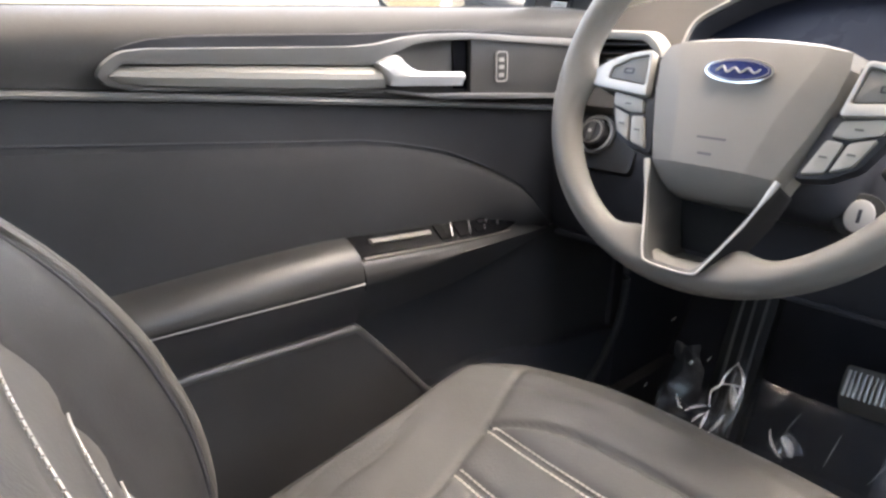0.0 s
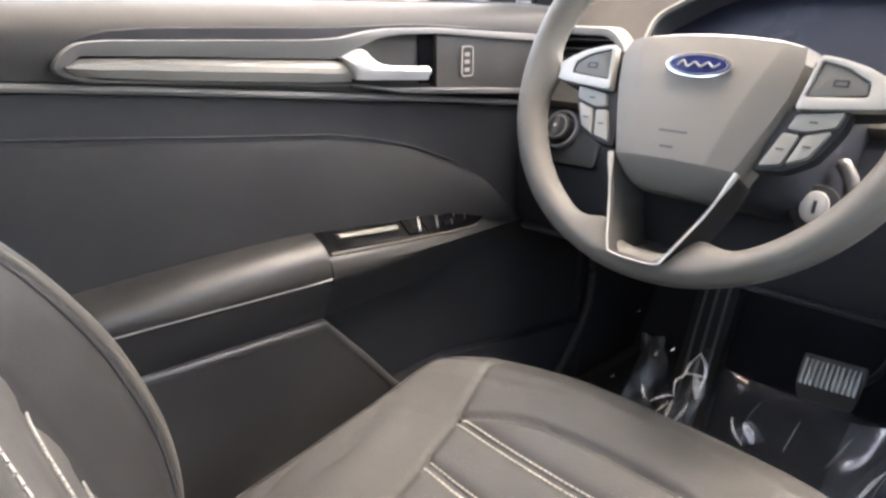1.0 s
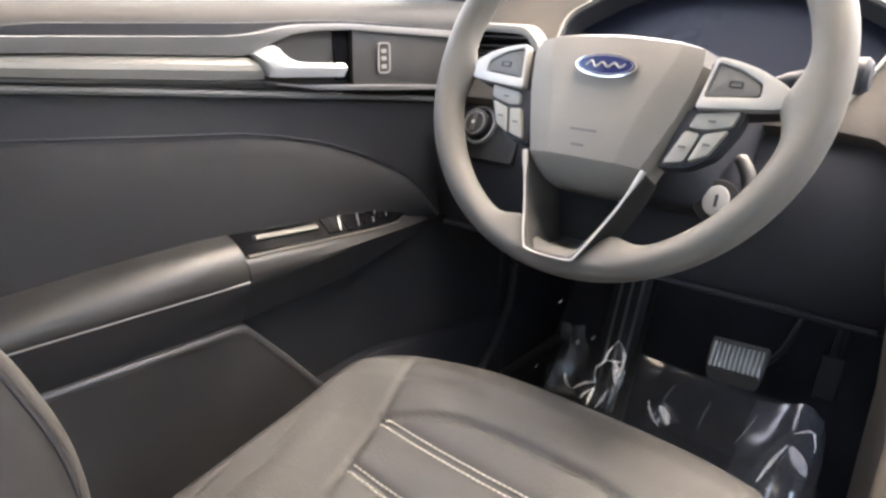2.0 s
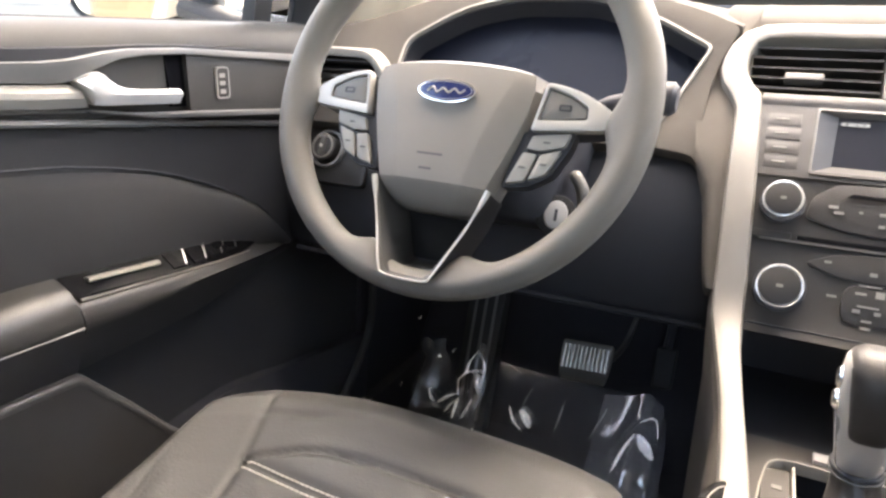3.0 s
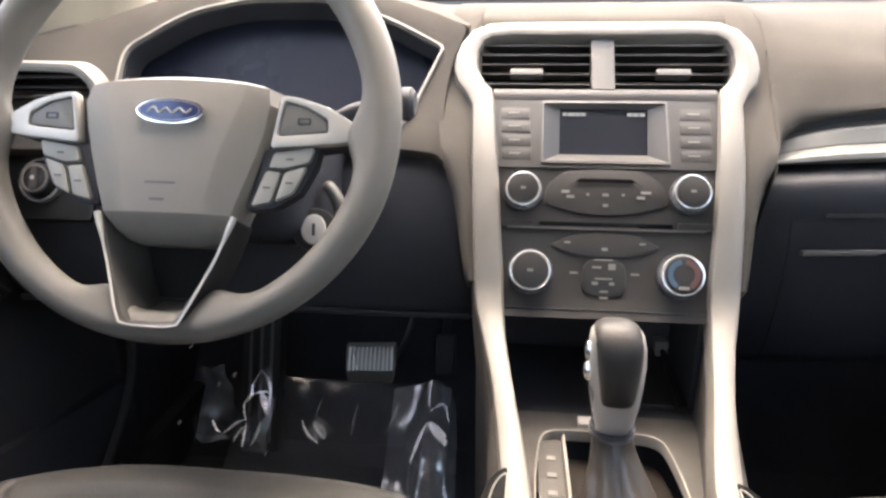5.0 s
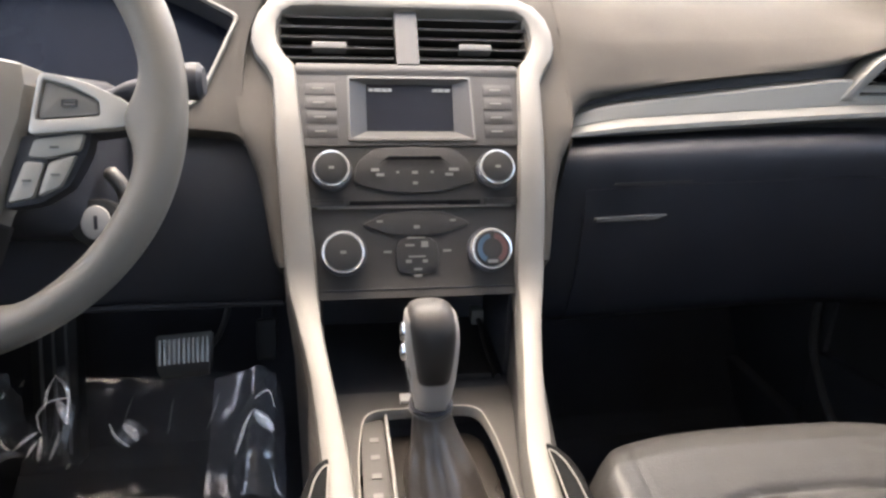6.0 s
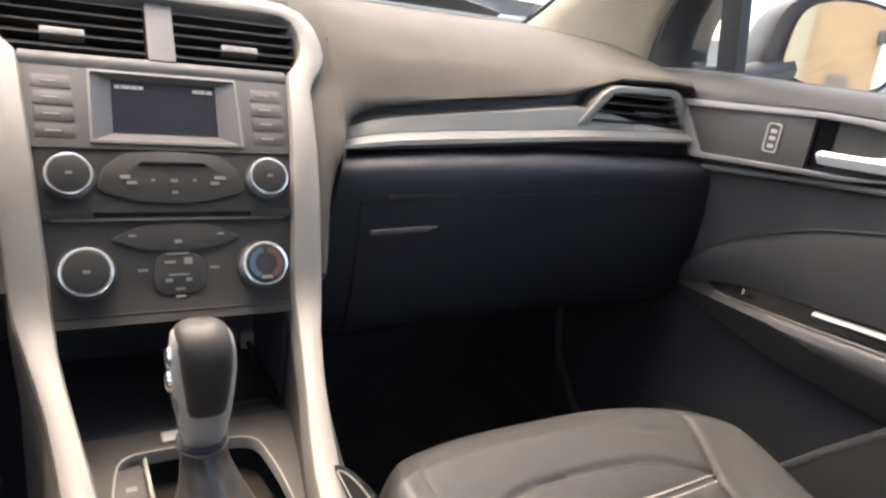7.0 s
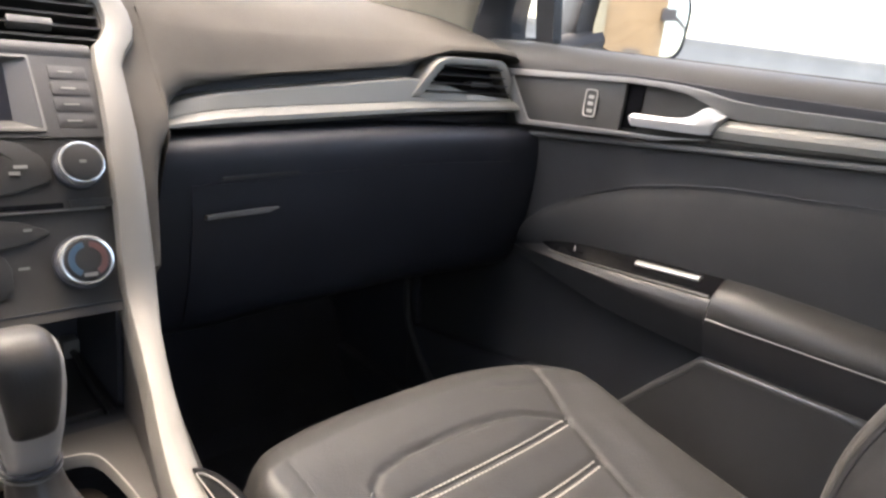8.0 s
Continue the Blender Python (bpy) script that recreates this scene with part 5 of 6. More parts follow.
LV = [(0.450, -0.001, 0.018, 0.0140, 0.014), (0.4535, -0.001, 0.018, 0.0165, 0.018), (0.466, -0.0015, 0.0165, 0.0182, 0.020), (0.480, -0.002, 0.014, 0.0203, 0.022), (0.500, -0.0033, 0.010, 0.0222, 0.0245), (0.520, -0.004, 0.006, 0.0228, 0.026), (0.536, -0.005, 0.002, 0.0220, 0.0255), (0.547, -0.0062, -0.001, 0.0205, 0.022), (0.5520, -0.007, -0.002, 0.0175, 0.017), (0.5545, -0.007, -0.002, 0.010, 0.010)]
part("lever_knob", loft([lever_ring(*q) for q in LV]), M_LEVER, lev, "satin silver lever body", 60)
LT = [(0.486, -0.003, -0.0075, 0.0095, 0.0035), (0.4885, -0.003, -0.0085, 0.0122, 0.0055), (0.494, -0.0032, -0.0095, 0.0136, 0.0090), (0.506, -0.0036, -0.0105, 0.0150, 0.0135), (0.520, -0.0042, -0.0100, 0.0168, 0.0182), (0.534, -0.005, -0.0075, 0.0182, 0.0228), (0.545, -0.006, -0.0050, 0.0190, 0.0228), (0.5530, -0.007, -0.0035, 0.0176, 0.0185), (0.5570, -0.0075, -0.003, 0.0138, 0.0120), (0.5585, -0.0075, -0.003, 0.008, 0.006)]
part("lever_cover", loft([lever_ring(*q) for q in LT]), M_COVER, lev, "brown grey leather lever cover", 60)
for z0, z1, r in ((0.520, 0.538, 0.0075), (0.503, 0.519, 0.0070)):
    part("lever_button", loft([[Vector((-0.0245 - w, 0.004 + r * k * math.cos(a) * 1.1, (z0 + z1) / 2 + (z1 - z0) / 2 * k * math.sin(a))) for a in np.linspace(0, 2 * math.pi, 19)[:-1]] for w, k in ((0.0, 1.05), (0.0032, 1.0), (0.0050, 0.75), (0.0056, 0.3))]), M_CHROME, lev, "chrome release button", 60)
part("collar", tube([(0.0172 * math.cos(a) - 0.001, 0.018 + 0.0185 * math.sin(a), 0.4505) for a in np.linspace(0, 2 * math.pi, 25)[:-1]], 0.0022, 8, closed=True), M_DARK, lev)
part("collar_ring", tube([(0.0178 * math.cos(a) - 0.001, 0.018 + 0.019 * math.sin(a), 0.4462) for a in np.linspace(0, 2 * math.pi, 25)[:-1]], 0.0018, 8, closed=True), M_TAB, lev, "thin grey ring under the collar")
cab = thing("cable", (0.088, 0.2, 0.397), "thin grey cable with a pale plug in the open cubby", "cable")
part("lead", tube(cat([(0.090, 0.258, 0.405), (0.0905, 0.235, 0.4025), (0.0875, 0.20, 0.4015), (0.0865, 0.16, 0.4015), (0.0870, 0.128, 0.4015)], 6), 0.0035, 8), M_STACK, cab)
part("plug", block((0.0815, 0.252, 0.398), (0.0965, 0.2695, 0.4175), 0.002), M_THUMB, cab, "pale grey plug")
single("label_tag", block((-0.021, 0.090, 0.3995), (-0.005, 0.104, 0.4035), 0.001), M_KEY, "small pale plastic tag on the console", "tag")
single("cubby_mat", block((0.015, 0.13, 0.3995), (0.08, 0.26, 0.406), 0.003), M_STACK, "dark rubber mat in the open cubby", "mat")

# ---------------------------------------------------------------- steering wheel
WC, WA = Vector((-0.3721, 0.0417, 0.7032)), radians(23.27)
TURN = radians(0.8)
wf = plane_fn(WC, (math.cos(TURN), -math.sin(TURN) * math.sin(WA), -math.sin(TURN) * math.cos(WA)), (math.sin(TURN), math.cos(TURN) * math.sin(WA), math.cos(TURN) * math.cos(WA)))
sw = thing("steering_wheel", wf(0, 0, -0.05), "grey leather steering wheel with silver spokes", "steering wheel")


def near_angle(a, centre, width):
    d = (math.degrees(a) - centre + 180) % 360 - 180
    return math.exp(-(d / width) ** 2)


def rim_ring(a, n=18):
    """One section of the rim: it swells at the grips and reaches inward where a spoke runs into it."""
    r = 0.0148 + 0.0012 * (near_angle(a, 32, 22) + near_angle(a, 148, 22)) + 0.0008 * (near_angle(a, -25, 20) + near_angle(a, 205, 20))
    r -= 0.0014 * near_angle(a, 270, 45)
    inward = 0.014 * (near_angle(a, -3, 8) + near_angle(a, 183, 8)) + 0.013 * (near_angle(a, 252, 6.5) + near_angle(a, 288, 6.5))
    out = []
    for k in range(n):
        b = 2 * math.pi * k / n
        c, s_ = math.cos(b), math.sin(b)
        rad = 0.1751 - 0.0040 * near_angle(a, 270, 42) + r * c - inward * max(0.0, -c) ** 1.5
        out.append(wf(rad * math.cos(a), rad * math.sin(a), r * 1.06 * s_ * (1 - 0.25 * min(1, inward / 0.013) * max(0.0, -c))))
    return out


rings = [rim_ring(a) for a in np.linspace(0, 2 * math.pi, 145)[:-1]]
part("rim", loft(rings + rings[:1], caps=False), M_RIM, sw, "grey leather rim", 70)

# airbag cover: a flat face between two slanted cheeks, chamfered along its foot
PV = (0.0330, 0.0322, 0.0280, 0.0140, -0.0100, -0.0300, -0.0550, -0.0780, -0.0815, -0.0920, -0.0995, -0.1030, -0.1040)
PW = (-0.0220, -0.0010, 0.0060, 0.0100, 0.0118, 0.0130, 0.0137, 0.0135, 0.0120, 0.0030, -0.0050, -0.0120, -0.0280)
PH = (0.0740, 0.0780, 0.0865, 0.0895, 0.0850, 0.0788, 0.0695, 0.0605, 0.0590, 0.0525, 0.0445, 0.0370, 0.0350)
rows = []
for v, w, h in zip(PV, PW, PH):
    q = interp(v, (-0.08, -0.02, 0.024), (0.53, 0.54, 0.69))
    row = []
    for f in (-1, -0.985, -0.955, -0.90, -0.5 * (0.9 + q), -q - 0.015, -q, -0.66 * q, -0.33 * q, 0, 0.33 * q, 0.66 * q, q, q + 0.015, 0.5 * (0.9 + q), 0.90, 0.955, 0.985, 1):
        a = abs(f)
        drop = 0.0012 * min(a / q, 1) ** 2 + 0.30 * h * max(0, a - q) * smooth((a - q) / 0.05) + 0.011 * smooth((a - 0.90) / 0.10)
        row.append(wf(f * h, v + 0.0058 * (1 - a * a) * smooth((v + 0.01) / 0.035), w - drop))
    rows.append(row)
part("hub_pad", sheet(rows, tuple((wf(0, 0, -0.02) - wf(0, 0, 0)))), M_WHEEL, sw, "grey airbag cover", 21)
bd = part("badge", plate(circle(0.001, 0.0052, 0.0110, 40, 0.0295), 0.006, lambda u, v, w: wf(u, v, w + 0.0140), bevel=0.001), M_CHROME, sw, "chrome rimmed blue oval badge")
part("badge_face", plate(circle(0.001, 0.0052, 0.0093, 40, 0.0275), 0.002, lambda u, v, w: wf(u, v, w + 0.0151)), M_BLUE, bd, "deep blue enamel")
part("badge_line", ring(circle(0.001, 0.0052, 0.0084, 40, 0.0262), circle(0.001, 0.0052, 0.0079, 40, 0.0256), 0.001, lambda u, v, w: wf(u, v, w + 0.0155)), M_KEY, bd, "thin pale oval line")
flourish = cat([(-0.019, 0.0035), (-0.014, 0.0078), (-0.009, 0.0030), (-0.003, 0.0070), (0.003, 0.0032), (0.009, 0.0070), (0.015, 0.0034), (0.020, 0.0066)], 5)
part("badge_flourish", tube([wf(p[0] * 0.95 + 0.001, p[1], 0.0154) for p in flourish], 0.0009, 6), M_KEY, bd, "pale flourish")
for u0, v0, u1, v1 in ((-0.0155, -0.0548, 0.0105, -0.0528), (-0.0105, -0.0686, 0.002, -0.0664)):
    part("cover_mark", plate(rect(u0, v0, u1, v1), 0.0008, lambda u, v, w: wf(u, v, w + 0.0138)), M_BEZEL, sw, "moulded mark in the cover")


def lift(v):
    """Height of the lower spoke, which climbs onto the rim."""
    return interp(v, (-0.170, -0.155, -0.12, -0.083), (0.0185, 0.0165, 0.0085, 0.006))


for s in (-1, 1):
    m = lambda pts: [(s * a, b) for a, b in pts]
    part("spoke", plate(m(fillet([(0.06, 0.020), (0.092, 0.021), (0.124, 0.0135), (0.150, 0.003), (0.152, -0.012), (0.14, -0.016), (0.11, -0.021), (0.072, -0.024)], 0.005)), 0.022, lambda u, v, w: wf(u, v, w - 0.006), bevel=0.004), M_DARK, sw)
    part("spoke_trim", ring(m(fillet([(0.0905, 0.0235), (0.106, 0.0212), (0.124, 0.0160), (0.143, 0.0070), (0.152, 0.0010), (0.154, -0.007), (0.149, -0.0138), (0.138, -0.0160), (0.0832, -0.0212)], 0.005)), m(fillet([(0.0935, 0.0182), (0.112, 0.0138), (0.130, 0.0040), (0.131, -0.0070), (0.0885, -0.0108)], 0.0025)), 0.010, lambda u, v, w: wf(u, v, w + 0.004 - 0.10 * max(0, u * s - 0.13)), 0.002), M_SPOKE, sw, "bright satin silver spoke trim")
    k = part("thumb_pad", plate(m(fillet([(0.0945, 0.0172), (0.112, 0.0128), (0.129, 0.0032), (0.130, -0.0060), (0.0895, -0.0098)], 0.0025)), 0.006, lambda u, v, w: wf(u, v, w + 0.0022), bevel=0.0012), M_THUMB, sw, "brown grey thumb control")
    part("key_mark", ring(m(rect(0.105, -0.0010, 0.116, 0.0045, 0.001)), m(rect(0.1065, 0.0003, 0.1145, 0.0034, 0.0005)), 0.0006, lambda u, v, w: wf(u, v, w + 0.0028)), M_SEATDARK, k)
    base = part("button_base", plate(m(fillet([(0.074, -0.0205), (0.1235, -0.0162), (0.1205, -0.033), (0.1085, -0.0570), (0.089, -0.0695), (0.064, -0.0730)], 0.005)), 0.014, lambda u, v, w: wf(u, v, w - 0.003), bevel=0.003), M_DARK, sw, "black button housing")
    for o in ([(0.0865, -0.0240), (0.1200, -0.0190), (0.1165, -0.0315), (0.096, -0.0372), (0.0825, -0.0365)], [(0.0805, -0.0392), (0.0932, -0.0403), (0.0862, -0.0650), (0.0695, -0.0688)], [(0.0962, -0.0402), (0.1145, -0.0345), (0.1040, -0.0570), (0.0890, -0.0645)]):
        key = part("button", plate(m(fillet(o, 0.0028)), 0.006, lambda u, v, w: wf(u, v, w + 0.0015), bevel=0.0014), M_BUTTON, base, "pale grey button")
        cu, cv = sum(p[0] for p in o) / len(o), sum(p[1] for p in o) / len(o)
        part("key_mark", plate(m(rect(cu - 0.003, cv - 0.0006, cu + 0.003, cv + 0.0009)), 0.0005, lambda u, v, w: wf(u, v, w + 0.0021)), M_BEZEL, key)
    # lower spoke: outer flank, silver edge and the wall of the hollow
    edge_ = [(0.0585, -0.080), (0.0485, -0.110), (0.0385, -0.135), (0.0270, -0.1625), (0.0205, -0.1682), (0.0, -0.1695)]
    foot = [(0.0592, -0.084), (0.0525, -0.110), (0.0430, -0.1345), (0.0315, -0.161), (0.0240, -0.1710), (0.0, -0.1730)]
    hollow = [(0.0375, -0.080), (0.0325, -0.105), (0.0270, -0.125), (0.0185, -0.1465), (0.0140, -0.1500), (0.0, -0.1505)]
    rows = [[wf(s * f[0], f[1], lift(e[1]) - 0.034), wf(s * (e[0] + 0.35 * (f[0] - e[0])), e[1] + 0.35 * (f[1] - e[1]), lift(e[1]) - 0.006), wf(s * e[0], e[1], lift(e[1]))] for e, f in zip(edge_, foot)]
    part("spoke_flank", sheet(rows, tuple(wf(0, 0, -0.003) - wf(0, 0, 0))), M_RADIO, sw, "black outer flank of the lower spoke", 30)
    rows = [[wf(s * e[0], e[1], lift(e[1])), wf(s * (e[0] - 0.003), e[1] + (0.002 if e[0] < 0.03 else 0), lift(e[1]) - 0.0015), wf(s * h[0], h[1], -0.030)] for e, h in zip(edge_, hollow)]
    part("lower_spoke", sheet(rows, tuple(wf(0, 0, -0.003) - wf(0, 0, 0))), M_SWITCH, sw, "brown grey lower spoke", 30)
line = cat([(-0.0590, -0.079), (-0.0485, -0.110), (-0.0385, -0.135), (-0.0270, -0.1625), (-0.0205, -0.1682), (0.0, -0.1695), (0.0205, -0.1682), (0.0270, -0.1625), (0.0385, -0.135), (0.0485, -0.110), (0.0590, -0.079)], 5)
part("spoke_edging", tube([wf(p[0], p[1], lift(p[1]) + 0.0005) for p in line], [0.0011 + 0.0018 * smooth((p[1] + 0.105) / 0.02) for p in line], 8), M_SPOKE, sw, "silver edging of the lower spoke")
part("hub_back", loft([[wf(r * math.cos(a), -0.04 + r * 0.95 * math.sin(a), w) for a in np.linspace(0, 2 * math.pi, 21)[:-1]] for w, r in ((-0.02, 0.044), (-0.05, 0.044), (-0.07, 0.040))]), M_DARK, sw, "black hub behind the cover")
part("lower_spoke_web", plate(fillet([(-0.042, -0.078), (0.042, -0.078), (0.033, -0.106), (0.0275, -0.125), (0.019, -0.147), (-0.019, -0.147), (-0.0275, -0.125), (-0.033, -0.106)], 0.003), 0.004, lambda u, v, w: wf(u, v, w - 0.030)), M_WEB, sw, "black web between the lower spokes")

col = thing("steering_column", (-0.369, 0.15, 0.60), "black steering column shroud with stalks and key switch", "steering column")
rows = []
for y, cz, hx, hz in ((0.085, 0.650, 0.050, 0.050), (0.10, 0.648, 0.068, 0.064), (0.15, 0.635, 0.080, 0.075), (0.23, 0.62, 0.085, 0.075)):
    rows.append([Vector((-0.365 + p[0], y, cz + p[1])) for p in fillet([(-hx, -hz), (hx, -hz), (hx, hz), (-hx, hz)], 0.03, 4)])
part("shroud", loft(rows), M_DARK, col, "", 50)
fi = plane_fn((-0.2865, 0.118, 0.588), (0.95, 0.25, 0), (0, 0.3, 1))
part("key_barrel", plate(circle(0, 0, 0.021, 24), 0.05, fi, bevel=0.003), M_STACK, col, "black lock barrel")
part("key_switch", plate(circle(0, 0, 0.0150, 24, 0.0120), 0.02, lambda u, v, w: fi(u, v, w + 0.004), bevel=0.003), M_KEY, col, "pale metal ignition lock")
part("key_slot", plate(rect(-0.0015, -0.006, 0.0015, 0.006, 0.0005), 0.001, lambda u, v, w: fi(u, v, w + 0.0045)), M_DARK, col)
part("lock_bezel", tube(cat([fi(0.0270, -0.012, -0.012), fi(0.0265, 0.010, -0.010), fi(0.0215, 0.030, -0.010), fi(0.0100, 0.046, -0.014)], 4), [0.003] + [0.0068] * 11 + [0.003], 10), M_BEZEL, col, "grey moulded bezel beside the lock", 60)
part("wiper_stalk", tube(cat([(-0.30, 0.10, 0.690), (-0.25, 0.10, 0.700), (-0.205, 0.10, 0.711), (-0.180, 0.10, 0.712)], 4), [0.006] * 5 + [0.009] * 4 + [0.014, 0.015, 0.015, 0.011], 10), M_DARK, col, "black wiper stalk")
part("signal_stalk", tube(cat([(-0.44, 0.10, 0.690), (-0.49, 0.095, 0.700), (-0.53, 0.085, 0.706)], 4), [0.006] * 5 + [0.009, 0.010, 0.010, 0.007], 10), M_DARK, col, "black signal stalk")


# ---------------------------------------------------------------- seats
def seat(cx, dy, dz, slim, label):
    """dy, dz: how far the seat is slid forward and up."""
    st_ = thing("car_seat", (cx, -0.30, 0.0), label, "car seat", "front seats")
    ys = [0.012, 0.008, 0.004, 0.0, -0.005, -0.01, -0.016, -0.022, -0.028, -0.035, -0.042] + [round(-0.046 - 0.003 * k, 4) for k in range(85)] + [round(-0.303 - 0.008 * k, 4) for k in range(25)]
    us = np.concatenate([np.linspace(-0.252, -0.066, 60), np.linspace(-0.058, 0.058, 15), np.linspace(0.066, 0.252, 60)])
    pleats = [-0.1445 - 0.0545 * k for k in range(6)]

    side = -1 if cx < 0 else 1

    def wide(u):
        """The outboard bolster is the narrower one."""
        return u - side * slim * smooth((abs(u) - 0.13) / 0.12) if u * side > 0 else u

    def front(u):
        if u * side > 0:
            return -0.062 * (abs(u) / 0.22) ** 2.4
        return -0.022 * (abs(u) / 0.22) ** 4

    def sea(y, out=True):
        """Half the width of the pleated centre: it narrows to the rear, more on the door's side."""
        if out:
            return interp(y, (-0.50, -0.32, -0.242, -0.204, -0.142, -0.104, -0.05, 0.0), (0.075, 0.082, 0.093, 0.1015, 0.117, 0.131, 0.150, 0.168))
        return interp(y, (-0.50, -0.30, -0.124, 0.0), (0.105, 0.118, 0.137, 0.150))

    def arch(u):
        """The seam across the front of the pleated centre."""
        return interp(u * side, (-0.145, -0.132, -0.118, -0.08, 0.0, 0.045, 0.075, 0.098, 0.118), (-0.128, -0.117, -0.107, -0.100, -0.101, -0.105, -0.115, -0.129, -0.143))

    def top(u, y):
        au = abs(u)
        a = au * 0.122 / sea(y, u * side > 0)
        yy = y - front(u)
        z = interp(yy, (-0.50, -0.35, -0.22, -0.14, -0.08, -0.05, -0.03, -0.015, 0.0, 0.01), (0.325, 0.345, 0.372, 0.390, 0.407, 0.4125, 0.4105, 0.403, 0.385, 0.360))
        z += (0.45 if u * side > 0 else 1.0) * (0.010 + 0.020 * smooth((-yy - 0.1) / 0.3)) * smooth((a - 0.118) / 0.08) * smooth((-0.02 - yy) / 0.16)
        z -= 0.075 * smooth((au - 0.200) / 0.055) ** 1.6
        z -= 0.010 * (1 - min(a / 0.12, 1) ** 2) * smooth((-yy - 0.1) / 0.15) * 0.6
        if yy < (-0.02 if u * side > 0 else -0.12):
            z -= 0.0024 * math.exp(-((a - 0.122) / 0.0036) ** 2) * smooth((-0.015 - yy) / 0.03)
        if a < 0.122:
            z -= 0.0042 * math.exp(-((y - arch(u)) / 0.0032) ** 2)
            for p in pleats:
                z -= 0.0035 * math.exp(-((y - p) / 0.0065) ** 2)
        if cx < 0 and u * side > 0.13:
            for y0, l0, dep in ((-0.21, 0.215, 0.0008), (-0.25, 0.196, 0.0009), (-0.29, 0.222, 0.0008)):
                t = au - (l0 - 0.03) - 0.22 * (y - y0) - 0.004 * math.sin(60 * y)
                z -= dep * math.exp(-(t / 0.0030) ** 2) * math.exp(-((y - y0) / 0.040) ** 2)
        if abs(au - 0.185) < 0.03 and u * side < 0:
            z -= 0.0008 * math.exp(-((au - 0.185) / 0.003) ** 2) * smooth((-0.01 - yy) / 0.03)
        for x0, y0, dep in ((0.115, -0.085, 0.0014), (0.085, -0.075, 0.0010)):
            # creases that fan out from the corner of the seams
            t = (y - y0) + 0.35 * (u * side - x0)
            z -= dep * math.exp(-(t / 0.0045) ** 2) * smooth((u * side - x0 + 0.05) / 0.02) * smooth((x0 + 0.03 - u * side) / 0.02)
        z += 0.0006 * noise.noise(Vector((u * 14 + cx, y * 14, 1.0))) + 0.0004 * noise.noise(Vector((u * 60, y * 18, cx)))
        return z
    rows = []
    for y in ys:
        r = [Vector((cx + wide(u) * (1 - 0.10 * smooth((y + 0.06) / 0.07)), y + front(u), top(u, y + front(u)))) for u in us]
        lo, hi = r[0], r[-1]
        rows.append([Vector((lo.x + 0.012, lo.y, 0.17)), Vector((lo.x, lo.y, 0.26))] + r + [Vector((hi.x, hi.y, 0.26)), Vector((hi.x - 0.012, hi.y, 0.17))])
    fr = [Vector((p.x, p.y - 0.004, 0.17 + (p.z - 0.17) * 0.5)) for p in rows[0]]
    fb_ = [Vector((p.x, p.y - 0.03, 0.17)) for p in rows[0]]
    part("cushion", sheet([fb_, fr] + rows), M_SEAT, st_, "grey leather cushion with sewn pleats", 70)
    part("seat_base", block((cx - 0.20, -0.48, -dz), (cx + 0.20, -0.06, 0.19), 0.02), M_DARK, st_, "black seat base and runners")
    # thread: short stitches in two lines beside each pleat
    for p in pleats[:5]:
        bm = bmesh.new()
        for off in (0.0034, -0.0034):
            lo_, hi_ = (sea(p), sea(p, False)) if side < 0 else (sea(p, False), sea(p))
            for k in range(int((lo_ + hi_) / 0.0054) - 1):
                u = -lo_ + 0.004 + k * 0.0054
                y = p + off * 1.1
                a, b = Vector((cx + u, y, top(u, y) + 0.0008)), Vector((cx + u + 0.0038, y, top(u + 0.0038, y) + 0.0008))
                tube([a, b], 0.0011, 4, bm=bm)
        part("stitching", bm, M_THREAD, st_, "cream double stitching")
    front_seam = [Vector((cx + u, arch(u), top(u, arch(u)) - 0.0004)) for u in np.linspace(-0.117 if side < 0 else -0.143, 0.143 if side < 0 else 0.117, 60)]
    part("seam", tube(front_seam, 0.0012, 6), M_SEATDARK, st_, "dark sewn seam")
    for q in (-1, 1):
        crease = [Vector((cx + wide(q * sea(y, q == side)), y, top(q * sea(y, q == side), y) - 0.0010)) for y in np.linspace(-0.056 if q == side else -0.13, -0.45, 60)]
        part("seam", tube(crease, 0.0010, 6), M_SEATDARK, st_, "dark sewn seam")
    edge_in = [Vector((cx + wide(-side * 0.185), y, top(-side * 0.185, y) - 0.0004)) for y in np.linspace(-0.05, -0.40, 40)]
    part("seam", tube(edge_in, 0.0008, 6), M_SEATDARK, st_, "dark sewn seam of the bolster")
    # backrest
    zz = list(np.linspace(0.30, 0.98, 69))
    ub = np.concatenate([np.linspace(-0.255, -0.15, 15), np.linspace(-0.145, -0.125, 6), np.linspace(-0.12, 0.12, 17), np.linspace(0.125, 0.145, 6), np.linspace(0.15, 0.255, 15)])
    bp = [0.3565 + 0.0535 * k for k in range(11)]

    def soft(z, zs, vs):
        return sum(interp(z + 0.045 * k, zs, vs) for k in (-1, -0.6, -0.2, 0.2, 0.6, 1)) / 6

    def sag(u):
        """The pleats of the back droop towards its sides."""
        return 0.036 * min(abs(u) / 0.139, 1) ** 2.2

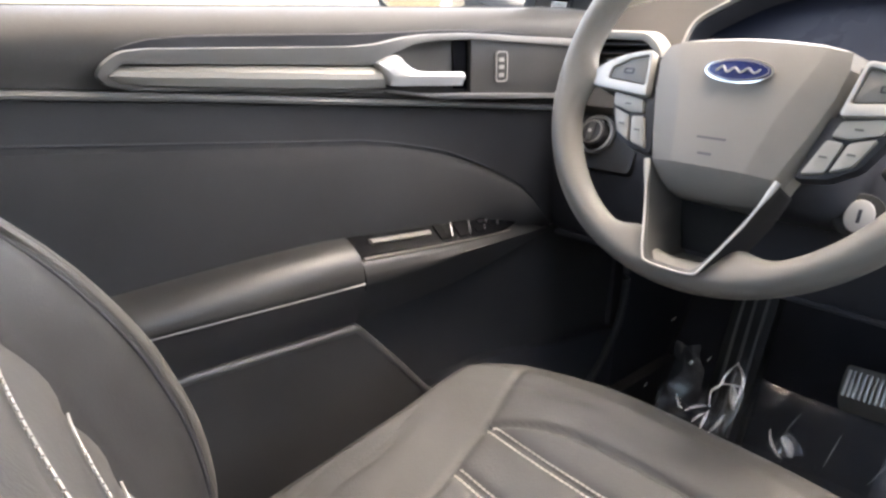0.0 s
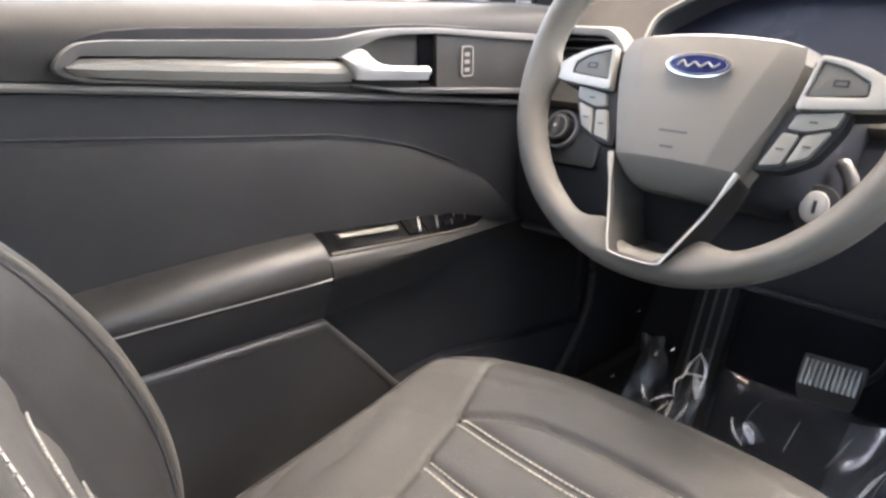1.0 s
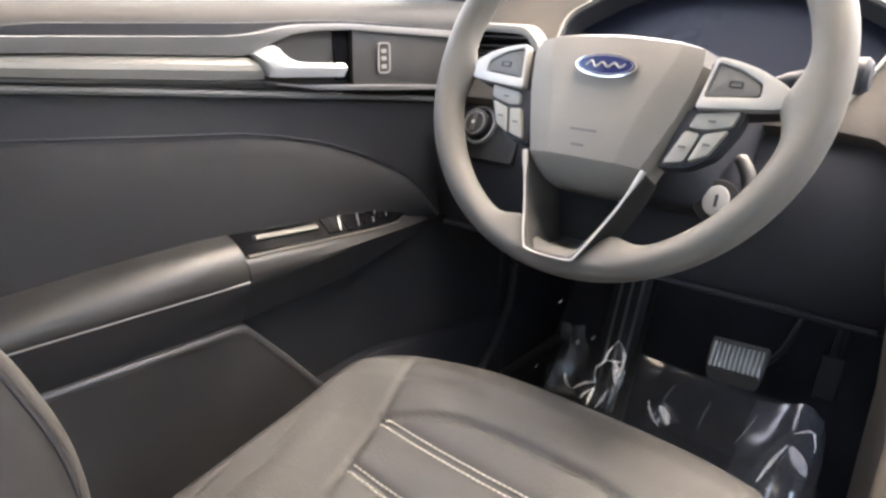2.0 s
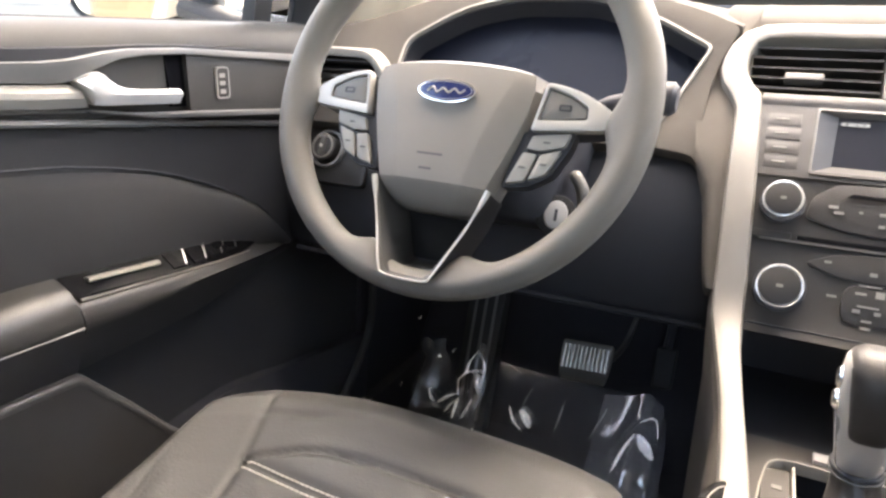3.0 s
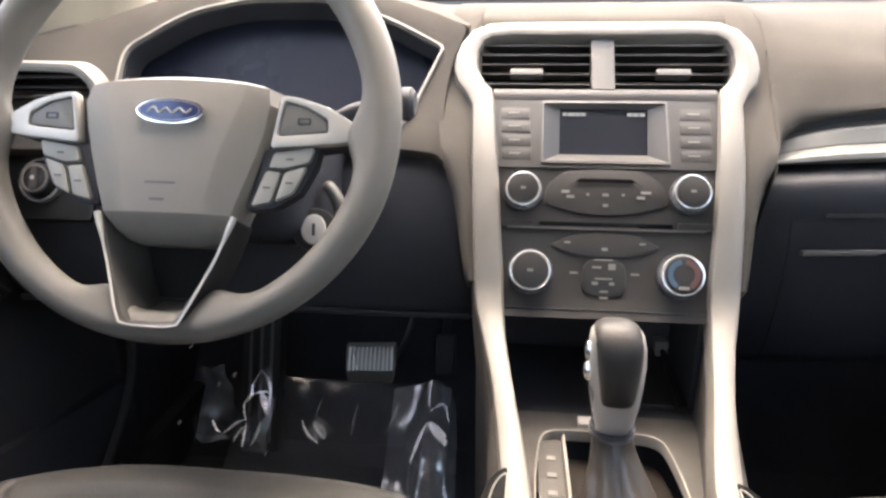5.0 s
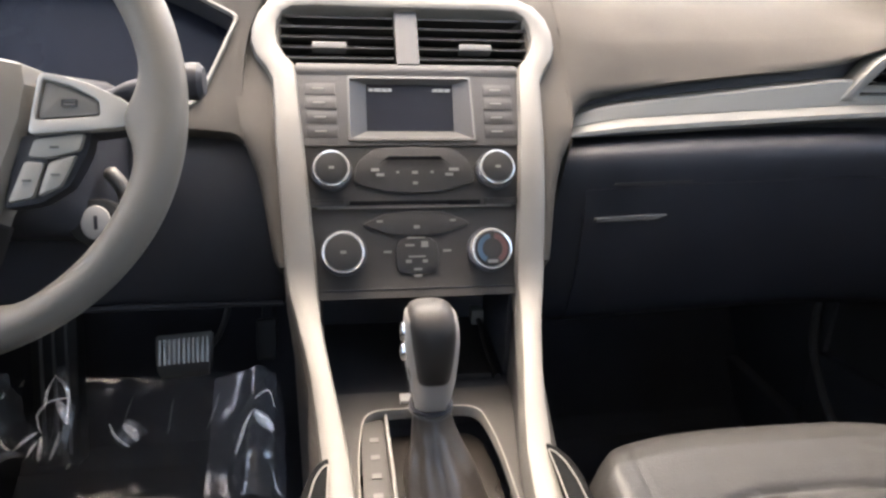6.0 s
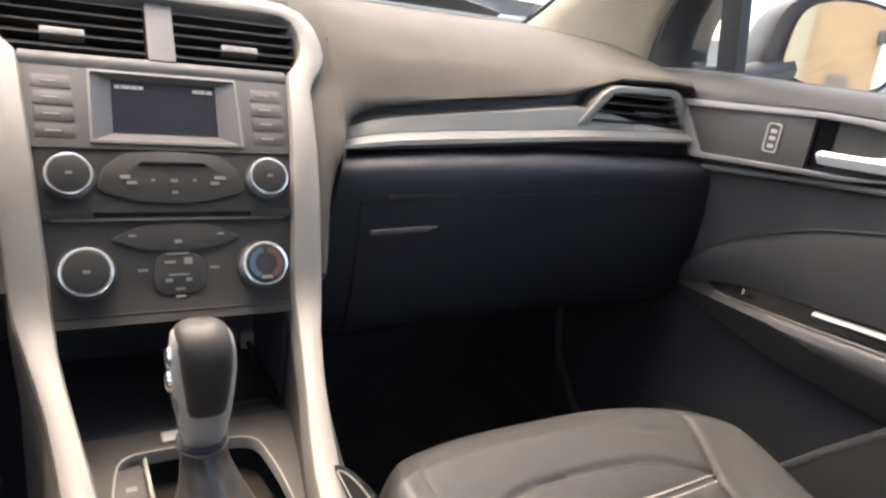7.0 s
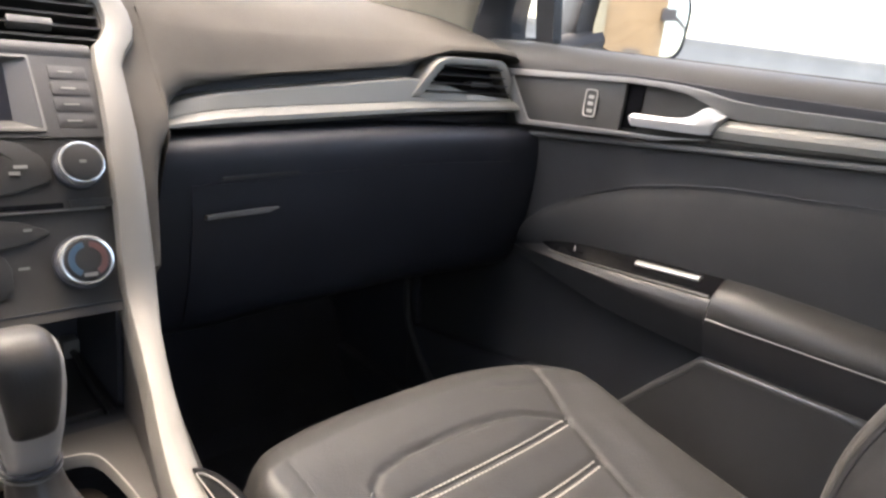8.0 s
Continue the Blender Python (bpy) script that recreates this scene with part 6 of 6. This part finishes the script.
    def back_y(u, z):
        a = abs(u)
        yc = soft(z, (0.30, 0.45, 0.53, 0.605, 0.65, 0.80, 0.98), (-0.40, -0.442, -0.470, -0.495, -0.520, -0.61, -0.72))
        yb = soft(z, (0.30, 0.36, 0.43, 0.50, 0.575, 0.645, 0.72, 0.80, 0.98), (-0.392, -0.377, -0.373, -0.390, -0.422, -0.476, -0.555, -0.62, -0.73))
        y = yc + (yb - yc) * smooth((a - 0.128) / 0.075)
        y -= 0.05 * smooth((a - 0.205) / 0.05) ** 1.6
        y -= 0.007 * math.exp(-((a - 0.135) / 0.005) ** 2)
        y -= 0.005 * math.exp(-((a - 0.187) / 0.004) ** 2)
        if a < 0.132:
            for p in bp:
                t = z - p + sag(u)
                y -= 0.002 * math.exp(-(t / 0.004) ** 2) + 0.004 * math.exp(-(t / 0.015) ** 2)
        return y
    rows = []
    for z in zz:
        k = 1 - 0.14 * smooth((z - 0.60) / 0.2)
        r = [Vector((cx + u * k, back_y(u, z), z)) for u in ub]
        bk = min(p.y for p in r) - 0.06
        rows.append([Vector((r[0].x + 0.03, bk - 0.02, z)), Vector((r[0].x, bk + 0.02, z))] + r + [Vector((r[-1].x, bk + 0.02, z)), Vector((r[-1].x - 0.03, bk - 0.02, z))])
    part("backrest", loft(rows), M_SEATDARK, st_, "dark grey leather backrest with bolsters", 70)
    for q in (-1, 1):
        edge_ = [Vector((cx + q * 0.187 * (1 - 0.14 * smooth((z - 0.60) / 0.2)), back_y(0.187, z) + 0.0012, z)) for z in zz[4:60]]
        part("seam", tube(edge_, 0.0016, 6), M_DARK, st_, "dark sewn seam of the bolster")
    # highlight outside the bolster seam, painted as a strip of paler tone
    for q in (-1, 1):
        rows = []
        for z in zz[4:62]:
            k = 1 - 0.14 * smooth((z - 0.60) / 0.2)
            rows.append([Vector((cx + q * u * k, back_y(u, z) + 0.0014, z)) for u in np.linspace(0.1915, 0.236, 8)])
        part("bolster_highlight", sheet(rows, (0, -0.003, 0)), M_SEATMID, st_, "leather strip along the bolster, its highlight put in as paler tone", 70)
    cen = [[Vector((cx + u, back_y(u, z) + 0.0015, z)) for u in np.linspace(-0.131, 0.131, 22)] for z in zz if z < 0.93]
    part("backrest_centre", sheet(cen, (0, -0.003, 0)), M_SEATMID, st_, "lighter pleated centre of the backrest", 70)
    for p in bp[:10]:
        bm = bmesh.new()
        for k in range(33):
            u = -0.0975 + k * 0.0058
            z, z2 = p - sag(u) + 0.005, p - sag(u + 0.0045) + 0.005
            a, b = Vector((cx + u, back_y(u, z) + 0.0042, z)), Vector((cx + u + 0.0045, back_y(u + 0.0045, z2) + 0.0042, z2))
            tube([a, b], 0.0008, 5, bm=bm)
        part("stitching", bm, M_THREAD, st_, "cream stitching")
    st_.location.y += dy
    st_.location.z += dz
    return st_


seat(-0.366, 0.0, 0.0, 0.029, "grey leather driver's seat with pleated centre and cream stitching")
seat(0.366, 0.045, -0.012, 0.029, "grey leather passenger seat with pleated centre and cream stitching")

# ---------------------------------------------------------------- pedals and floor film
bk = thing("brake_pedal", (-0.325, 0.52, 0.20), "brake pedal with ribbed bright metal pad", "pedal")
fp = plane_fn((-0.331, 0.505, 0.229), (1, 0.03, 0.045), (0, 0.55, 1))
curl = lambda u, v, w: fp(u, v, w - 14.0 * max(0.0, -0.010 - v) ** 2)
rows = [[curl(u * k, v, 0.0) for u in np.linspace(-0.043, 0.043, 9)] for v, k in ((0.0335, 0.93), (0.030, 1.0), (0.015, 1.01), (0.0, 1.0), (-0.012, 0.98), (-0.022, 0.95), (-0.030, 0.90), (-0.036, 0.82))]
pad_ = part("pad", sheet(rows, tuple(fp(0, 0, -0.010) - fp(0, 0, 0))), M_PEDAL, bk, "worn grey rubber pad")
for k in range(11):
    x = -0.0365 + k * 0.0073
    part("rib", plate(rect(x - 0.0020, -0.015, x + 0.0020, 0.026, 0.001), 0.004, lambda u, v, w: fp(u, v, w + 0.004), bevel=0.0008), M_STEEL, pad_, "bright metal rib")
part("arm", tube(cat([(-0.300, 0.515, 0.225), (-0.277, 0.56, 0.250), (-0.262, 0.60, 0.33), (-0.258, 0.66, 0.50)], 4), 0.005, 8), M_BEZEL, bk)
ac = thing("accelerator_pedal", (-0.185, 0.55, 0.10), "black accelerator pedal beside the console", "pedal")
fa = plane_fn((-0.204, 0.52, 0.242), (1, 0, 0.02), (0, 0.45, 1))
part("pad", plate(fillet([(-0.016, 0.034), (0.017, 0.034), (0.016, -0.034), (-0.015, -0.034)], 0.006), 0.012, fa, bevel=0.003), M_STACK, ac, "black plastic pad")
part("arm", tube([(-0.204, 0.54, 0.262), (-0.200, 0.62, 0.40), (-0.195, 0.66, 0.52)], 0.008, 8), M_DARK, ac)
fr = thing("footrest", (-0.57, 0.55, 0.0), "black sloped footrest beside the pedals", "footrest")
rf = plane_fn((-0.555, 0.565, 0.16), (1, 0, 0), (0, 0.35, 1))
part("footrest_pad", plate(rect(-0.04, -0.15, 0.035, 0.17, 0.012), 0.03, rf, bevel=0.006), M_CONSOLE, fr)
for k in range(3):
    part("ridge", plate(rect(-0.024 + k * 0.02, -0.13, -0.019 + k * 0.02, 0.15, 0.002), 0.004, lambda u, v, w: rf(u, v, w + 0.003)), M_TRIM, fr, "pale grey ridge")


def film_sheet(x0, x1, y0, y1, zf, seed, nx, ny, amp):
    """A loose sheet with low soft swells and a few straight folds."""
    rows = []
    for j in range(ny):
        row = []
        for i in range(nx):
            x, y = x0 + (x1 - x0) * i / (nx - 1), y0 + (y1 - y0) * j / (ny - 1)
            q = Vector((x * 7 + seed, y * 4, seed))
            h = 0.7 * noise.noise(q) + 0.35 * (1 - 2.4 * abs(noise.noise(q * 1.7 + Vector((4, 2, 0))))) + 0.5
            row.append(Vector((x, y, zf(x, y) + amp * max(h, 0))))
        rows.append(row)
    return sheet(rows)


def crumple(x, y, z, rx, ry, h, seed, lean=0.0, freq=0.8, crease=0.04):
    """A gathered bulge of film with soft ridges."""
    rows = []
    n, m = 48, 18
    for j in range(m + 1):
        f = j / m
        row = []
        for i in range(n + 1):
            a = 2 * math.pi * (i % n) / n
            q = Vector((math.cos(a) * freq + seed, math.sin(a) * freq, f * 0.8 + seed))
            ridge = 1 - 2.2 * abs(noise.noise(q))
            fine = 1 - 2 * abs(noise.noise(q * 2.7 + Vector((3, 1, 0))))
            rad = f * (0.8 + 0.22 * ridge + crease * fine * f)
            hh = h * ((1 - f * f) ** 0.9 * (0.72 + 0.3 * ridge) + 1.3 * crease * fine * f * (1 - f))
            row.append(Vector((x + rx * rad * math.cos(a), y + ry * rad * math.sin(a) + lean * hh, z + max(hh, 0) - 0.004 * f)))
        rows.append(row)
    return sheet(rows)


def crinkled(fn, width, height, nx, ny, depth, seed, taper=0.5):
    """Stiff crinkled film: flat facets at uneven angles, lying on fn(u, v, w)."""
    rng = random.Random(seed)
    rows = []
    for j in range(ny + 1):
        q = j / ny
        half = width / 2 * (1 - taper * q) * (0.8 + 0.4 * rng.random())
        shift = 0.25 * width * (rng.random() - 0.5)
        rows.append([fn(shift + half * (2 * i / nx - 1) + 0.3 * half / nx * (rng.random() - 0.5), height * q + 0.4 * height / ny * (rng.random() - 0.5), depth * rng.random() * (0.35 if i in (0, nx) else 1)) for i in range(nx + 1)])
    bm = sheet(rows)
    bmesh.ops.triangulate(bm, faces=bm.faces[:])
    return bm


def smooth_patch(grid, n=6):
    """A soft surface through a coarse grid of rows."""
    rows = [cat([Vector(p) for p in r], n) for r in grid]
    cols = [cat([r[i] for r in rows], n) for i in range(len(rows[0]))]
    return sheet([[c[j] for c in cols] for j in range(len(cols[0]))])


def crease(fn, line, fat, lift_=0.002):
    """A rounded fold standing out of the film: fat at its middle, fine at its ends."""
    pts = cat([fn(u, v, lift_) for u, v in line], 5)
    n = len(pts) - 1
    return tube(pts, [fat * (0.25 + 0.75 * math.sin(math.pi * min(max(k / n, 0.04), 0.96))) for k in range(n + 1)], 8)


pf = thing("plastic_film", (-0.43, 0.40, 0.0), "crumpled clear plastic film over the driver's carpet", "plastic film")
part("sheet", film_sheet(-0.60, -0.20, 0.02, 0.60, lambda x, y: 0.006 + 0.115 * smooth((y - 0.42) / 0.19), 3.0, 60, 60, 0.016), M_FILM, pf, "", 60)
part("peak", smooth_patch([
    [(-0.31, 0.605, 0.118), (-0.265, 0.605, 0.128), (-0.233, 0.605, 0.142), (-0.211, 0.605, 0.128), (-0.194, 0.605, 0.095)],
    [(-0.31, 0.555, 0.085), (-0.265, 0.55, 0.094), (-0.234, 0.545, 0.112), (-0.207, 0.55, 0.104), (-0.187, 0.555, 0.072)],
    [(-0.31, 0.505, 0.044), (-0.262, 0.50, 0.070), (-0.231, 0.492, 0.124), (-0.206, 0.50, 0.098), (-0.183, 0.505, 0.048)],
    [(-0.31, 0.460, 0.016), (-0.268, 0.465, 0.030), (-0.240, 0.468, 0.066), (-0.203, 0.465, 0.050), (-0.180, 0.46, 0.014)],
    [(-0.31, 0.410, 0.004), (-0.265, 0.41, 0.008), (-0.240, 0.415, 0.018), (-0.203, 0.41, 0.012), (-0.178, 0.41, 0.002)]]), M_FOLD, pf, "pinched peak of the film", 60)
face = plane_fn((-0.230, 0.482, 0.128), (1, 0.02, -0.05), (0, 0.5, 1))
# glints are laid in as pale folds
part("crease", crease(face, ((-0.001, 0.002), (-0.012, -0.022), (-0.020, -0.045), (-0.027, -0.068)), 0.0030), M_GLINT, pf, "pale fold laid in as a glint")
part("crease", crease(face, ((0.004, 0.002), (0.013, -0.008), (0.024, -0.020), (0.032, -0.032)), 0.0085, -0.002), M_GLINT, pf, "pale fold laid in as a glint")
part("crease", crease(face, ((0.004, 0.022), (0.020, 0.034), (0.030, 0.030), (0.036, 0.006)), 0.0017, 0.0), M_GLINT, pf, "pale fold laid in as a glint")
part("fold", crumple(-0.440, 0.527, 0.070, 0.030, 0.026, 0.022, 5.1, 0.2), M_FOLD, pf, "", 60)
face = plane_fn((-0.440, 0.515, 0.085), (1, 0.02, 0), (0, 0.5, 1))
part("crease", crease(face, ((-0.026, 0.010), (-0.020, -0.006), (-0.010, -0.018), (0.004, -0.028)), 0.0024), M_GLINT, pf, "pale fold laid in as a glint")
part("crease", crease(face, ((-0.006, 0.006), (0.006, -0.004), (0.016, -0.020)), 0.0075, -0.003), M_GLINT, pf, "pale fold laid in as a glint")
# soft sheen on the sheet, laid in as faint pale folds
for line in (((0.150, 0.05), (0.140, 0.02), (0.128, -0.01)), ((0.012, 0.055), (0.004, 0.035), (-0.002, 0.012)), ((0.075, 0.045), (0.070, 0.015), (0.066, -0.012))):
    part("crease", crease(face, line, 0.0014, 0.006), M_FOLD, pf, "faint pale fold laid in as soft sheen")
ff = thing("footrest_film", (-0.555, 0.48, 0.02), "crumpled clear plastic film gathered on the footrest", "plastic film")
lay = plane_fn((-0.552, 0.485, 0.035), (1, 0.11, 0), (0.05, 0.62, 1))
part("gathered_strip", crinkled(lay, 0.05, 0.19, 3, 8, 0.005, 145, 0.6), M_FILM, ff, "crinkled strip of film", 8)
# bright glints of the gathered film, drawn as pale folds
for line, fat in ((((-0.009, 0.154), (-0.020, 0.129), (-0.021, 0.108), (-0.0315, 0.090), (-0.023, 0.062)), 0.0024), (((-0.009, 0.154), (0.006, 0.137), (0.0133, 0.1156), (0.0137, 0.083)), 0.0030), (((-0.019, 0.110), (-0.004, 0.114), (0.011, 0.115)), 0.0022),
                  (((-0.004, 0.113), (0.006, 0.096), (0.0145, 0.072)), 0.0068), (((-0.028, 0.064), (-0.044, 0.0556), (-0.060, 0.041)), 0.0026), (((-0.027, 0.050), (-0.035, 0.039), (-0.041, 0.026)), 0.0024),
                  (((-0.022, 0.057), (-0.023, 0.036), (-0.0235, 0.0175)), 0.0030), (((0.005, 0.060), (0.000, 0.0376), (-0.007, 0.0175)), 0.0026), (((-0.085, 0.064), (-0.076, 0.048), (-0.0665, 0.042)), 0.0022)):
    part("crease", crease(lay, line, fat), M_GLINT, ff, "pale fold laid in as a glint")
# specks of glint, each a small pale fold
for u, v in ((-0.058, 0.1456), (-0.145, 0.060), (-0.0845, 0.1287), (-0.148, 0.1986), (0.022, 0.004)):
    part("glint_fold", crease(lay, ((u - 0.003, v - 0.004), (u, v), (u + 0.002, v + 0.005)), 0.0013), M_GLINT, ff, "small pale fold laid in as a glint")
far_lay = plane_fn((-0.625, 0.50, 0.05), (0.7, 0.2, 0.2), (-0.1, 0.4, 0.8))
part("loose_end", crinkled(far_lay, 0.09, 0.14, 4, 5, 0.010, 14, 0.4), M_FILM, ff, "loose end of the film", 8)
